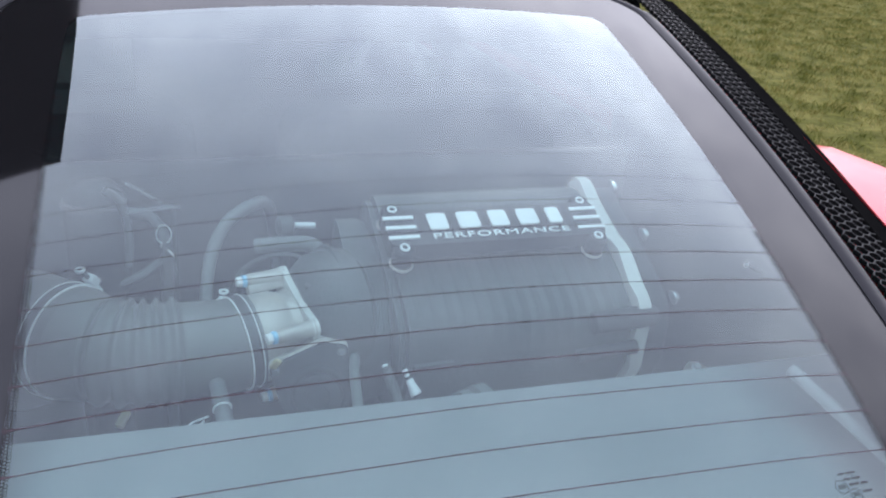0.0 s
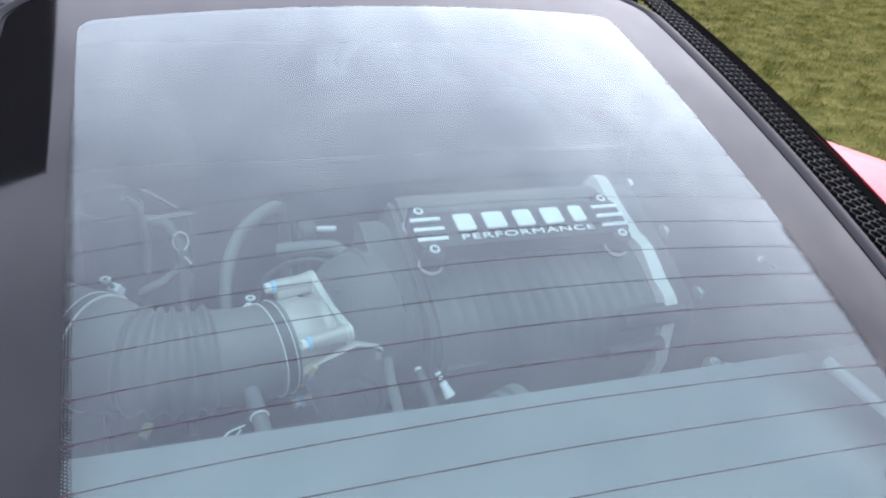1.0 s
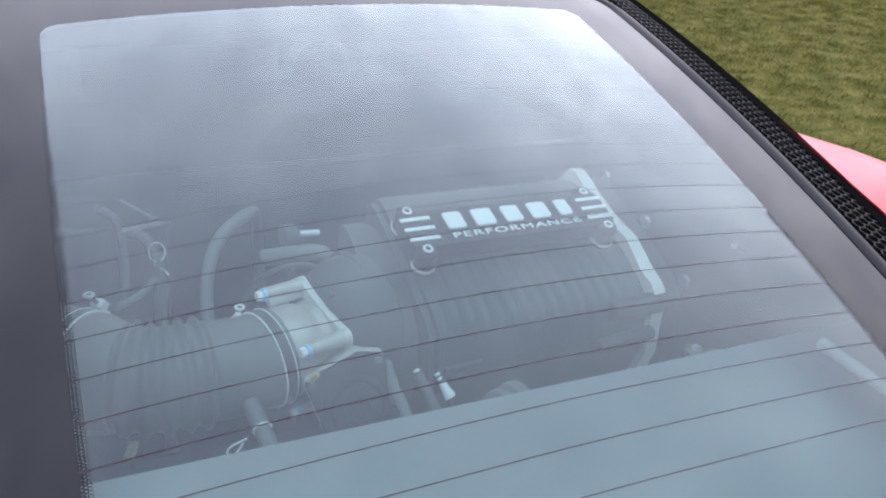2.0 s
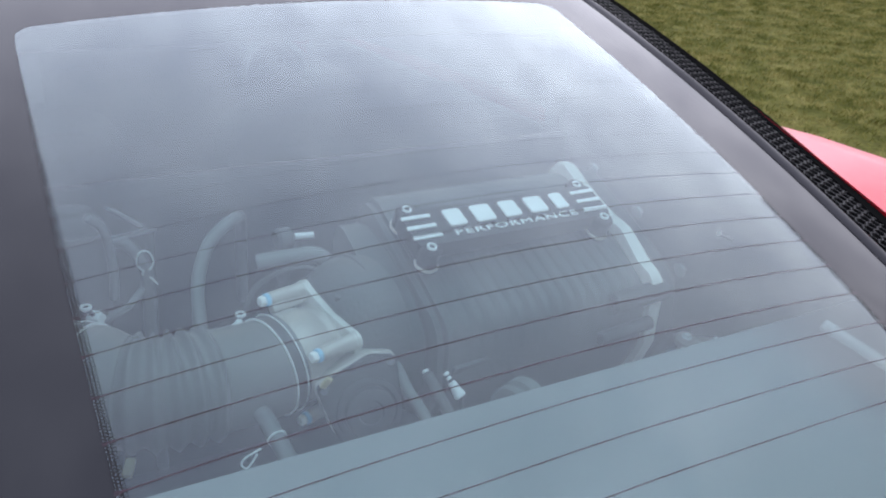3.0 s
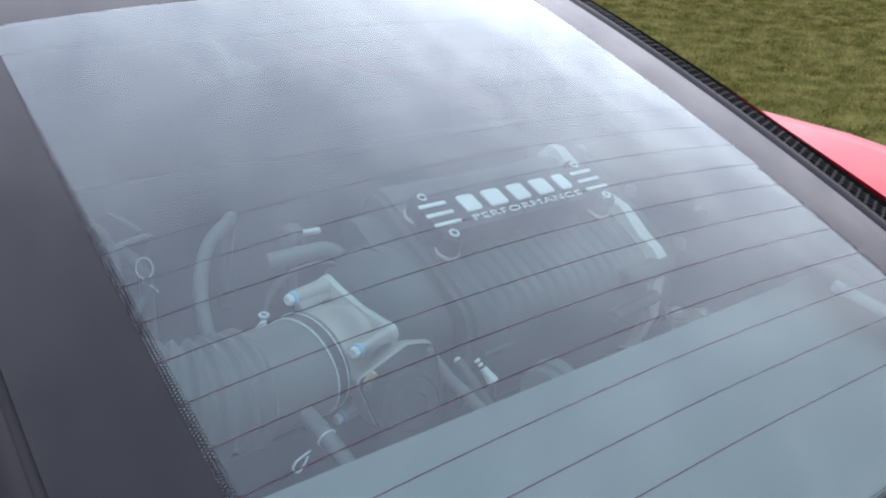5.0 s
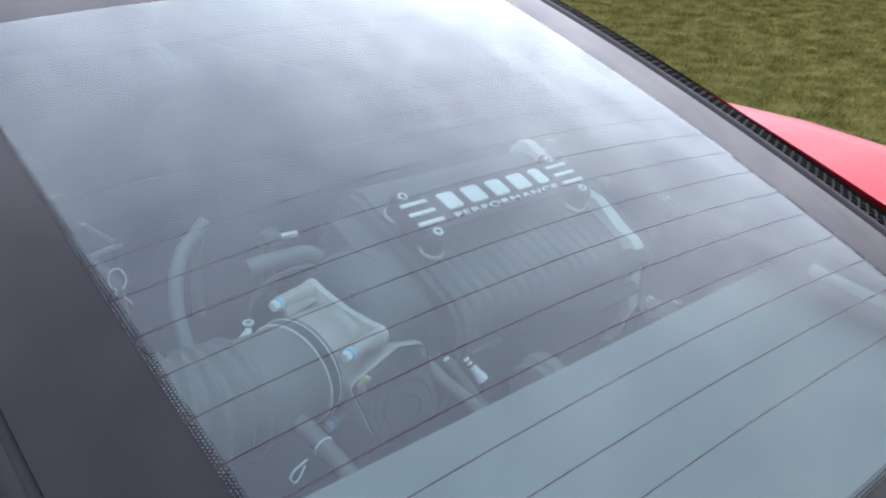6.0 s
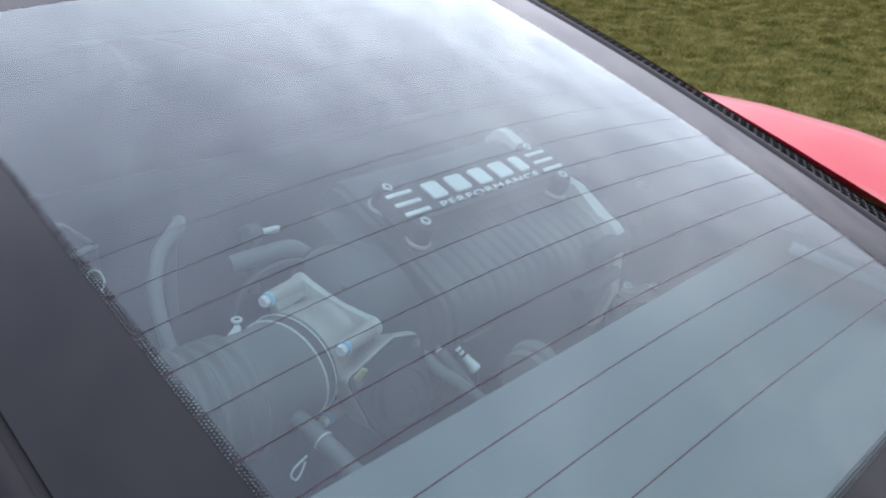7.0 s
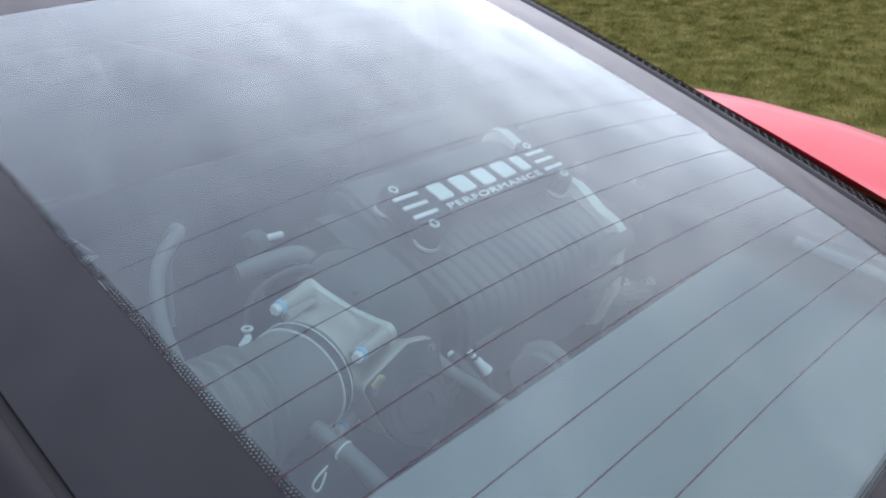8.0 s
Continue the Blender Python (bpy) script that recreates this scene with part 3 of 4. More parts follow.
def vent(side):
    """Expanded metal: rows of flat hexagons drawn by thin upright strips."""
    bm = bmesh.new()
    rows, pitch = 4, 0.0125
    v0, v1 = -0.33, 0.72
    strip = 0.0015

    def bar(a, b):
        pa, pb = vent_point(side, *a), vent_point(side, *b)
        way = (pb - pa).normalized()
        flat = way.cross(G_UP).normalized() * strip * 0.5
        down = G_UP * 0.006
        q = [bm.verts.new(p + f - d) for p in (pa, pb) for f in (flat, -flat) for d in (Vector(), down)]
        for idx in ((0, 2, 6, 4), (1, 5, 7, 3), (0, 4, 5, 1), (2, 3, 7, 6)):
            bm.faces.new([q[k] for k in idx])

    n = int((v1 - v0) / pitch)
    for i in range(n):
        for j in range(rows + 1):
            s = j / rows
            v = v0 + pitch * (i + (0.5 if j % 2 else 0.0))
            # two slanting legs and a short straight one for each cell
            a, m1, b = (s, v), (s + 0.36 / rows, v + pitch * 0.5), (s, v + pitch)
            a, m1, b = [(0.64 * p, q) for p, q in (a, m1, b)]
            if s + 0.36 / rows <= 1.02:
                bar(a, m1)
                bar(m1, b)
                if j < rows:
                    bar(m1, (0.64 * (j + 1) / rows, v + pitch * 0.5))
    bmesh.ops.recalc_face_normals(bm, faces=bm.faces[:])
    part("mesh_vent", bm, M_MESH, lid, "black expanded-metal vent strip", smooth=False)
    # the black lip that frames the mesh on the outside
    lip = []
    for k in range(61):
        v = v0 + (v1 - v0) * k / 60
        p, q, r = vent_point(side, 0.64, v), vent_point(side, 0.82, v), vent_point(side, 1.0, v)
        out = Vector((side, 0, 0))
        lip.append([p - G_UP * 0.02, p - G_UP * 0.003, p + out * 0.002, q - G_UP * 0.001, r - G_UP * 0.001, r + out * 0.008 - G_UP * 0.002, r + out * 0.011 - G_UP * 0.006])
    part("vent_lip", sheet(lip), M_LIP, lid, "soft black outer lip")


vent(1)
vent(-1)


# ---- the car's body ----
car = thing("sports_car", (0, 1.1, 0), "red low mid-engined sports car parked on grass", "car")


def lip_z(y):
    """Height of the outer vent lip beside the lid."""
    v = max(min(y / math.cos(SLOPE), 0.72), -0.33)
    return vent_point(1, 1.0, v).z


def body_side(side):
    """The flank from the sill up to the lid, the waist or the bonnet."""
    rows = []
    stations = [-0.86, -0.80, -0.68, -0.5, -0.34, -0.2, -0.05, 0.1, 0.25, 0.4, 0.55, 0.7, 0.9, 1.1, 1.3, 1.5, 1.7, 1.9, 2.1, 2.3, 2.5, 2.7, 2.9, 3.05, 3.15]
    for y in stations:
        crest = 0.902 - 0.26 * max(0, 0.36 - y) ** 2 - 0.35 * max(0.0, y - 0.5) ** 1.4 if y < 0.9 else 0.80
        if y >= 0.9:
            crest = 0.805 - 0.02 * (y - 0.9) - (0.16 * (y - 2.4) ** 2 if y > 2.4 else 0)
        wide = 0.90 - (0.10 * ((-0.3 - y) / 0.5) ** 2 if y < -0.3 else 0) - (0.03 if 0.9 < y < 1.9 else 0) - (0.28 * ((y - 2.5) / 0.6) ** 2 if y > 2.5 else 0)
        if y < 0.75:
            x_in, z_in = 0.578, lip_z(y) - 0.002
            if y < -0.34:
                z_in = lip_z(-0.34) - 0.12 * (-0.34 - y)
        elif y < 2.0:
            f = (y - 0.75) / 1.25
            x_in, z_in = 0.66 + 0.05 * math.sin(f * math.pi), 0.845 - 0.02 * f
        else:
            x_in, z_in = 0.55 - 0.1 * max(0, y - 2.5), 0.80 - 0.19 * max(0.0, y - 2.1) ** 1.3
        crest = min(crest, z_in - 0.01) if y > 0.75 else crest
        drop = z_in - crest
        pts = [(x_in, z_in), (x_in + 0.02, z_in - 0.012 - 0.6 * max(drop, 0)), (x_in + 0.22 * (wide - 0.05 - x_in), crest - 0.020), (x_in + 0.62 * (wide - 0.05 - x_in), crest - 0.0075), (wide - 0.05, crest), (wide - 0.02, crest - 0.014), (wide, crest - 0.07), (wide + 0.005, 0.62), (wide - 0.01, 0.45), (wide - 0.03, 0.30), (wide - 0.07, 0.16)]
        rows.append([Vector((side * x, y, z)) for x, z in pts])
    bm = sheet(rows)
    # wheel arches are cut through the skin
    bmesh.ops.subdivide_edges(bm, edges=bm.edges[:], cuts=2, use_grid_fill=True)
    gone = [f for f in bm.faces if abs(f.calc_center_median().x) > 0.7 and any(math.hypot(f.calc_center_median().y - yc, f.calc_center_median().z - 0.31) < 0.345 for yc in (-0.02, 2.32))]
    bmesh.ops.delete(bm, geom=gone, context="FACES")
    part("side_panel", bm, M_RED, car, "glossy red flank with a rounded rear haunch")


body_side(1)
body_side(-1)


def across(name, ys, zs, halfs, material, label="", crown_h=0.03, n=12):
    """A panel across the car through stations along its length."""
    rows = []
    for y, z, w in zip(ys, zs, halfs):
        rows.append([Vector((w * (2 * i / n - 1), y, z + crown_h * (1 - (2 * i / n - 1) ** 2))) for i in range(n + 1)])
    return part(name, sheet(rows, 0.004), material, car, label)


ZR = lip_z(-0.34)
across("rear_deck", [-0.335, -0.5, -0.68, -0.80, -0.86], [ZR + 0.0, ZR - 0.02, ZR - 0.04, ZR - 0.055, ZR - 0.08], [0.575] * 5, M_RED, "red rear deck", 0.012)
across("rear_bumper", [-0.86, -0.90, -0.88, -0.82], [ZR - 0.08, 0.62, 0.4, 0.2], [0.80, 0.80, 0.78, 0.74], M_RED, "red rear bumper", 0.0)
across("roof", [0.735, 0.9, 1.1, 1.3, 1.45], [1.118, 1.128, 1.130, 1.115, 1.095], [0.545, 0.55, 0.55, 0.55, 0.54], M_BLACK_PAINT, "gloss black roof", 0.02)
across("windscreen", [1.455, 1.7, 1.95, 2.15], [1.093, 1.0, 0.895, 0.81], [0.54, 0.57, 0.60, 0.62], M_WINDOW, "raked glass", 0.03).visible_shadow = False
across("bonnet", [2.12, 2.3, 2.6, 2.9, 3.1, 3.17], [0.80, 0.775, 0.70, 0.60, 0.50, 0.42], [0.56, 0.55, 0.54, 0.52, 0.48, 0.46], M_RED, "red bonnet", 0.03)
across("nose", [3.17, 3.19, 3.15, 3.05], [0.42, 0.33, 0.22, 0.15], [0.62, 0.64, 0.63, 0.6], M_RED, "red nose", 0.0)
across("underfloor", [-0.82, 0.5, 2.0, 3.05], [0.15, 0.13, 0.13, 0.14], [0.80, 0.83, 0.83, 0.6], M_BAY, "black underfloor", 0.0)
for side in (1, -1):
    rows = [[Vector((side * 0.55, 0.74, 1.115)), Vector((side * 0.575, 0.74, 0.99)), Vector((side * 0.66, 0.74, 0.845))], [Vector((side * 0.55, 1.1, 1.128)), Vector((side * 0.63, 1.1, 1.0)), Vector((side * 0.70, 1.1, 0.84))], [Vector((side * 0.54, 1.45, 1.095)), Vector((side * 0.62, 1.5, 0.98)), Vector((side * 0.71, 1.5, 0.835))], [Vector((side * 0.60, 1.95, 0.895)), Vector((side * 0.62, 1.96, 0.86)), Vector((side * 0.66, 1.97, 0.83))]]
    part("side_window", sheet(rows, 0.003), M_WINDOW, car).visible_shadow = False


def wheel(at, side):
    hub = Vector(at)
    out = Vector((side, 0, 0))
    tyre = part("wheel", turned([(-0.11, 0.225), (-0.105, 0.29), (-0.08, 0.308), (0.08, 0.308), (0.105, 0.29), (0.11, 0.225), (0.0, 0.215)], hub, hub + out, 48), M_TYRE, car, "black tyre on a dark alloy wheel")
    part("rim", turned([(-0.1, 0.224), (0.105, 0.226), (0.108, 0.216), (0.085, 0.205), (0.06, 0.06), (0.075, 0.03), (0.078, 0.0005)], hub, hub + out, 40), M_RIM, tyre)


for y in (-0.02, 2.32):
    for side in (1, -1):
        wheel((side * 0.785, y, 0.30), side)

# engine bay and cabin shell
for name, size, at in (
    ("bay_floor", (1.02, 1.0, 0.02), (0, 0.13, 0.42)),
    ("bulkhead", (1.06, 0.02, 0.46), (0, 0.635, 0.65)),
    ("bulkhead_header", (1.06, 0.03, 0.05), (0, 0.665, 1.07)),
    ("bay_rear_wall", (1.06, 0.02, 0.42), (0, -0.37, 0.62)),
    ("door_card", (0.02, 1.3, 0.5), (0.62, 1.4, 0.58)),
    ("door_card", (0.02, 1.3, 0.5), (-0.62, 1.4, 0.58)),
    ("cabin_floor", (1.3, 1.6, 0.02), (0, 1.45, 0.2)),
    ("dashboard", (1.2, 0.60, 0.16), (0, 1.90, 0.68)),
    ("seat_gap_panel", (0.30, 0.02, 0.36), (-0.11, 0.90, 0.82)),
):
    part(name, box(size, Matrix.Translation(at), 0.006), M_BAY, car)
bm = box((1.04, 0.004, 0.175), Matrix.Translation((0, 0.645, 0.96)), 0.001)
part("bulkhead_window", bm, M_TINTED, car, "dark tinted glass behind the seats").visible_shadow = False
for side in (1, -1):
    rows = []
    for k in range(13):
        v = -0.36 + 1.08 * k / 12
        top = on_glass(side * 0.452, v, -0.022)
        rows.append([top, top + Vector((side * 0.035, 0, -0.03)), Vector((side * 0.515, top.y, top.z - 0.10)), Vector((side * 0.515, top.y, 0.41))])
    part("bay_wall", sheet(rows, 0.008), M_BAY, car)

# ---- boot cover inside the lid ----
def boot_cover():
    ob = thing("boot_cover", (0, -0.15, 0.72), "plain grey moulded cover behind the engine", "cover")
    rows = []
    for y, z in ((-0.004, -0.022), (0.0, -0.008), (-0.004, 0.0), (-0.06, -0.004), (-0.20, -0.02), (-0.385, -0.042)):
        rows.append([Vector((x, 0.0217 + 0.0752 * x + y, 0.8588 - 0.0628 * x + z)) for x in (-0.50, -0.3, -0.1, 0.1, 0.3, 0.50)])
    part("top", sheet(rows, 0.006), M_COVER, ob)
    part("front_wall", box((1.0, 0.006, 0.40), Matrix.Translation((0, 0.014, 0.610)) @ pose(0, 0, 0, 0, 0, 4.3), 0.002), M_PLASTIC, ob)


boot_cover()

# ---- supercharger ----
PLATE_TILT = math.atan2(0.022, 0.054)
blower = thing("supercharger", (0.12, 0.25, 0.70), "dark ribbed supercharger housing with a pale machined flange", "supercharger")
PROFILE = [(0.352, 0.78), (0.356, 0.90), (0.348, 0.925), (0.334, 0.938), (0.318, 0.937), (0.26, 0.910), (0.20, 0.882), (0.160, 0.862), (0.148, 0.850), (0.143, 0.832), (0.143, 0.78), (0.165, 0.73), (0.22, 0.71), (0.30, 0.715)]


def across_x(x0, x1, grow=0.0, prof=PROFILE, bevel=0.003):
    """The housing's cross-section drawn out from x0 to x1."""
    cy, cz = 0.25, 0.82
    pts = [(cy + (y - cy) * (1 + grow / 0.1), cz + (z - cz) * (1 + grow / 0.1)) for y, z in prof]
    m = Matrix(((0, 0, 1, x0), (1, 0, 0, 0), (0, 1, 0, 0), (0, 0, 0, 1)))
    return slab(pts, x1 - x0, m, bevel)


part("housing", across_x(0.0, 0.2595, -0.006, bevel=0.006), M_CAST_DARK, blower)
part("inlet_neck", across_x(-0.046, -0.009, -0.024, bevel=0.014), M_CAST_DARK, blower)
FLANGE = [(0.352, 0.78), (0.356, 0.90), (0.349, 0.928), (0.336, 0.941), (0.322, 0.9415), (0.308, 0.934), (0.290, 0.924), (0.262, 0.9125), (0.236, 0.9015), (0.222, 0.9010), (0.208, 0.8985), (0.194, 0.888), (0.174, 0.872), (0.164, 0.8685), (0.153, 0.8645), (0.1445, 0.856), (0.141, 0.845), (0.144, 0.828), (0.1475, 0.80), (0.144, 0.78), (0.165, 0.73), (0.22, 0.71), (0.30, 0.715)]
part("end_flange", across_x(0.2600, 0.2760, 0.0, FLANGE, 0.002), M_MACHINED, blower, "pale machined flange edge with bolt ears")
part("gear_case", across_x(0.2765, 0.306, -0.008), M_BAY, blower)
part("inlet_flange", across_x(-0.010, -0.0015, -0.010, bevel=0.004), M_CAST_DARK, blower)
RIB_LINE = smooth_path([(0, 0.316, 0.9305), (0, 0.290, 0.9185), (0, 0.262, 0.9060), (0, 0.235, 0.8940), (0, 0.200, 0.8780), (0, 0.174, 0.8660), (0, 0.1575, 0.8550), (0, 0.149, 0.8380), (0, 0.1465, 0.8150)], 4)
for k in range(15):
    rows = []
    for j in range(9):
        f = j / 4 - 1
        row = []
        for i, p in enumerate(RIB_LINE):
            way = (RIB_LINE[min(i + 1, len(RIB_LINE) - 1)] - RIB_LINE[max(i - 1, 0)]).normalized()
            out = Vector((1, 0, 0)).cross(way)
            fade = min(1.0, i / 3, (len(RIB_LINE) - 1 - i) / 8)
            row.append(p + Vector((0.008 + k * 0.0166 + f * 0.0066, 0, 0)) - out * (0.0019 * fade * math.cos(f * math.pi / 2) ** 2 - 0.0008))
        rows.append(row)
    part("rib", sheet(rows), M_CAST_DARK, blower, sharp=180)
for at in ((0.303, 0.319, 0.932), (0.303, 0.231, 0.904), (0.303, 0.150, 0.862)):
    bolt("bolt", at, (1, 0, 0.25), 0.0065, blower, M_STEEL, "pale zinc bolt")
part("idler_boss", rod((0.205, 0.148, 0.8400), (0.283, 0.148, 0.8435), 0.0125), M_BAY, blower)
part("lower_pipe", rod((0.190, 0.142, 0.803), (0.262, 0.142, 0.809), 0.008), M_BAY, blower)
# rounded inlet case towards the throttle
part("inlet_case", turned([(0, 0.058), (0.008, 0.068), (0.030, 0.071), (0.050, 0.066), (0.066, 0.052), (0.070, 0.045)], (-0.038, 0.235, 0.835), (-0.108, 0.222, 0.836), 40), M_CAST_DARK, blower)
part("case_ring", turned([(0, 0.0700), (0.002, 0.0730), (0.006, 0.0730), (0.008, 0.0700)], (-0.060, 0.235, 0.835), (-0.068, 0.234, 0.835), 48), M_CAST_DARK, blower)

# name plate
P_RIGHT, P_UP = Vector((1, 0.03, -0.012)).normalized(), Vector((0, math.cos(PLATE_TILT), math.sin(PLATE_TILT)))
P_N = P_RIGHT.cross(P_UP).normalized()
P_UP = P_N.cross(P_RIGHT)
P_AT = Vector((0.1165, 0.2288, 0.9312))  # middle of the plate's face
PLATE = Matrix((( P_RIGHT.x, P_UP.x, P_N.x, P_AT.x), (P_RIGHT.y, P_UP.y, P_N.y, P_AT.y), (P_RIGHT.z, P_UP.z, P_N.z, P_AT.z), (0, 0, 0, 1)))


def name_plate():
    ob = thing("name_plate", P_AT - P_N * 0.03, "black name plate with white stripes and raised white marks", "sign")
    body = slab(rounded(0.252, 0.052, 0.006), 0.020, PLATE @ Matrix.Translation((0, 0, -0.020)), 0.0015)
    part("plate", body, M_PLATE, ob)
    for sx in (-1, 1):
        for sy in (-1, 1):
            at = PLATE @ Matrix.Translation((sx * 0.1135, sy * 0.0285, 0))
            c = at.translation
            lug = part("lug", rod(c - P_N * 0.030, c - P_N * 0.001, 0.0115, 0.002, 28), M_PLATE, ob)
            # added pale ring: the crescent highlight on the lug's foot, put into shape
            foot = turned([(0, 0.0118), (0.002, 0.0130), (0.004, 0.0130), (0.005, 0.0118)], c - P_N * 0.027, c - P_N * 0.020, 28)
            part("foot_glint", foot, M_ALLOY, lug, "added pale ring drawing the highlight on the lug's rounded foot")
            bm = turned([(0, 0.0052), (0.0012, 0.0056), (0.0022, 0.0050), (0.0022, 0.0034), (0.0002, 0.0032)], c - P_N * 0.001, c, 20)
            part("screw", bm, M_PALE, lug, "small pale socket screw")
            part("socket", turned([(0, 0.0030), (0.0004, 0.0030), (0.0005, 0.0026)], c - P_N * 0.0006, c + P_N * 0.01, 12), M_BAY, lug, "dark screw socket")
        for k in (-1, 0, 1):
            at = PLATE @ Matrix.Translation((sx * 0.1105, k * 0.0145, 0.0006))
            part("stripe", box((0.034, 0.0048, 0.0018), at, 0.0006), M_WHITE, ob, "white stripe")
    # the maker's name as five plain blocks
    x = -0.0855
    for w in (0.034, 0.037, 0.034, 0.036, 0.029):
        at = PLATE @ Matrix.Translation((x + w / 2, 0.0055, 0.0006))
        part("mark_block", slab(rounded(w - 0.0125, 0.0240, 0.003), 0.0020, at, 0.0006), M_WHITE, ob, "plain white raised block")
        x += w
    curve = bpy.data.curves.new("wording", "FONT")
    curve.body, curve.size, curve.align_x, curve.align_y = "PERFORMANCE", 0.0135, "CENTER", "CENTER"
    curve.extrude, curve.space_character = 0.0006, 1.12
    tmp = bpy.data.objects.new("wording", curve)
    scene.collection.objects.link(tmp)
    bpy.context.view_layer.update()
    data = bpy.data.meshes.new_from_object(tmp.evaluated_get(bpy.context.evaluated_depsgraph_get()))
    bpy.data.objects.remove(tmp)
    bm = bmesh.new()
    bm.from_mesh(data)
    bpy.data.meshes.remove(data)
    xs = [v.co.x for v in bm.verts]
    bm.transform(PLATE @ Matrix.Translation((0.0015, -0.0160, 0.0008)) @ Matrix.Diagonal((0.160 / (max(xs) - min(xs)), 0.80, 1, 1)))
    part("wording", bm, M_WHITE, ob, "white wording PERFORMANCE", smooth=False)


name_plate()

# ---- throttle body ----
T_AT = Vector((-0.107, 0.2150, 0.8290))
T_WAY = Vector((-1.0, -0.24, -0.04)).normalized()  # from the blower out to the hose
throttle = thing("throttle_body", (-0.13, 0.2145, 0.775), "bare cast aluminium throttle body with blue-tinted bolts", "throttle body")
T_SIDE = Vector((0, -0.958, -0.285))
T_SIDE = (T_SIDE - T_WAY * T_SIDE.dot(T_WAY)).normalized()
T_TOP = T_SIDE.cross(T_WAY).normalized()
if T_TOP.z < 0:
    T_TOP = -T_TOP


def t_point(along, side, top):
    return T_AT + T_WAY * along + T_SIDE * side + T_TOP * top


T_POSE = Matrix(((T_SIDE.x, T_TOP.x, T_WAY.x, T_AT.x), (T_SIDE.y, T_TOP.y, T_WAY.y, T_AT.y), (T_SIDE.z, T_TOP.z, T_WAY.z, T_AT.z), (0, 0, 0, 1)))


def lobed(w, h, r, dip, n=6):
    """A four-eared flange outline: round ears at the corners, the edges drawn in between them."""
    out = []
    corners = ((w / 2 - r, h / 2 - r, 0), (-w / 2 + r, h / 2 - r, 90), (-w / 2 + r, -h / 2 + r, 180), (w / 2 - r, -h / 2 + r, 270))
    for k, (cx, cy, a0) in enumerate(corners):
        for i in range(n + 1):
            a = radians(a0 + 90 * i / n)
            out.append((cx + r * math.cos(a), cy + r * math.sin(a)))
        nx, ny = corners[(k + 1) % 4][:2]
        a = radians(a0 + 90)
        for i in range(1, 10):
            f = i / 10
            pull = r - dip * math.sin(math.pi * f) ** 0.8
            out.append((cx + (nx - cx) * f + pull * math.cos(a), cy + (ny - cy) * f + pull * math.sin(a)))
    return out


def hull(points):
    """The convex outline round points of a plane."""
    pts = sorted(set(points))
    low, high = [], []
    for row, seq in ((low, pts), (high, pts[::-1])):
        for p in seq:
            while len(row) > 1 and (row[-1][0] - row[-2][0]) * (p[1] - row[-2][1]) <= (row[-1][1] - row[-2][1]) * (p[0] - row[-2][0]):
                row.pop()
            row.append(p)
    return low[:-1] + high[:-1]


def circle(x, y, r, n=28):
    return [(round(x + r * math.cos(2 * math.pi * k / n), 6), round(y + r * math.sin(2 * math.pi * k / n), 6)) for k in range(n)]


part("mount_flange", slab(lobed(0.101, 0.100, 0.0095, 0.0042), 0.0070, T_POSE @ Matrix.Translation((0, 0, -0.0035)), 0.0014), M_MACHINED, throttle, "pale machined flange with four ears")
part("barrel", turned([(0, 0.0440), (0.006, 0.0425), (0.011, 0.0418), (0.015, 0.0425), (0.021, 0.0450), (0.038, 0.0456), (0.046, 0.0450), (0.050, 0.0438), (0.055, 0.0425), (0.060, 0.041)], t_point(0, 0, 0), t_point(1, 0, 0), 64), M_ALLOY, throttle)
for sx in (-1, 1):
    web = box((0.013, 0.012, 0.040), T_POSE @ Matrix.Translation((sx * 0.0375, 0.0355, 0.021)) @ pose(0, 0, 0, 0, 0, sx * 42), 0.003)
    part("web", web, M_ALLOY, throttle)
    for sy in (-1, 1):
        a, b = t_point(0.0, sx * 0.0410, sy * 0.0405), t_point(0.040, sx * 0.0425, sy * 0.0420)
        way = (b - a).normalized()
        boss = part("boss", turned([(0.0, 0.0098), (0.005, 0.0086), (0.012, 0.0077), (0.032, 0.0071), (0.039, 0.0070), (0.040, 0.0062)], a, b, 24), M_ALLOY, throttle)
        part("washer", turned([(0, 0.0064), (0.0008, 0.0068), (0.0040, 0.0064), (0.0044, 0.0056)], b, b + way, 20), M_ZINC, boss, "blue-tinted zinc washer")
        head = turned([(0.0044, 0.0052), (0.0096, 0.0052), (0.0102, 0.0046)], b, b + way, 6)
        # white colour stands in for the shine of the bare head
        part("bolt", head, M_WHITE, boss, "bright bolt head")

# the drive: an alloy gear case, its pale rim and the black motor cover that faces the boot
D_N = Vector((-0.16, -0.955, 0.25)).normalized()  # out of the cover's face
D_X = (Vector((1, 0, 0)) - D_N * D_N.x).normalized()
D_Y = D_N.cross(D_X)
D_AT = Vector((-0.106, 0.133, 0.812))
DRIVE = Matrix(((D_X.x, D_Y.x, D_N.x, D_AT.x), (D_X.y, D_Y.y, D_N.y, D_AT.y), (D_X.z, D_Y.z, D_N.z, D_AT.z), (0, 0, 0, 1)))
EARS = [(-0.0310, 0.0165), (0.0325, 0.0325), (0.018, -0.052)]


def drive_outline(grow):
    pts = circle(0.006, -0.012, 0.0345 + grow)
    for x, y in EARS:
        pts += circle(x, y, 0.0070 + grow, 16)
    return hull(pts + circle(0.0150, 0.0365, 0.006 + grow, 16))


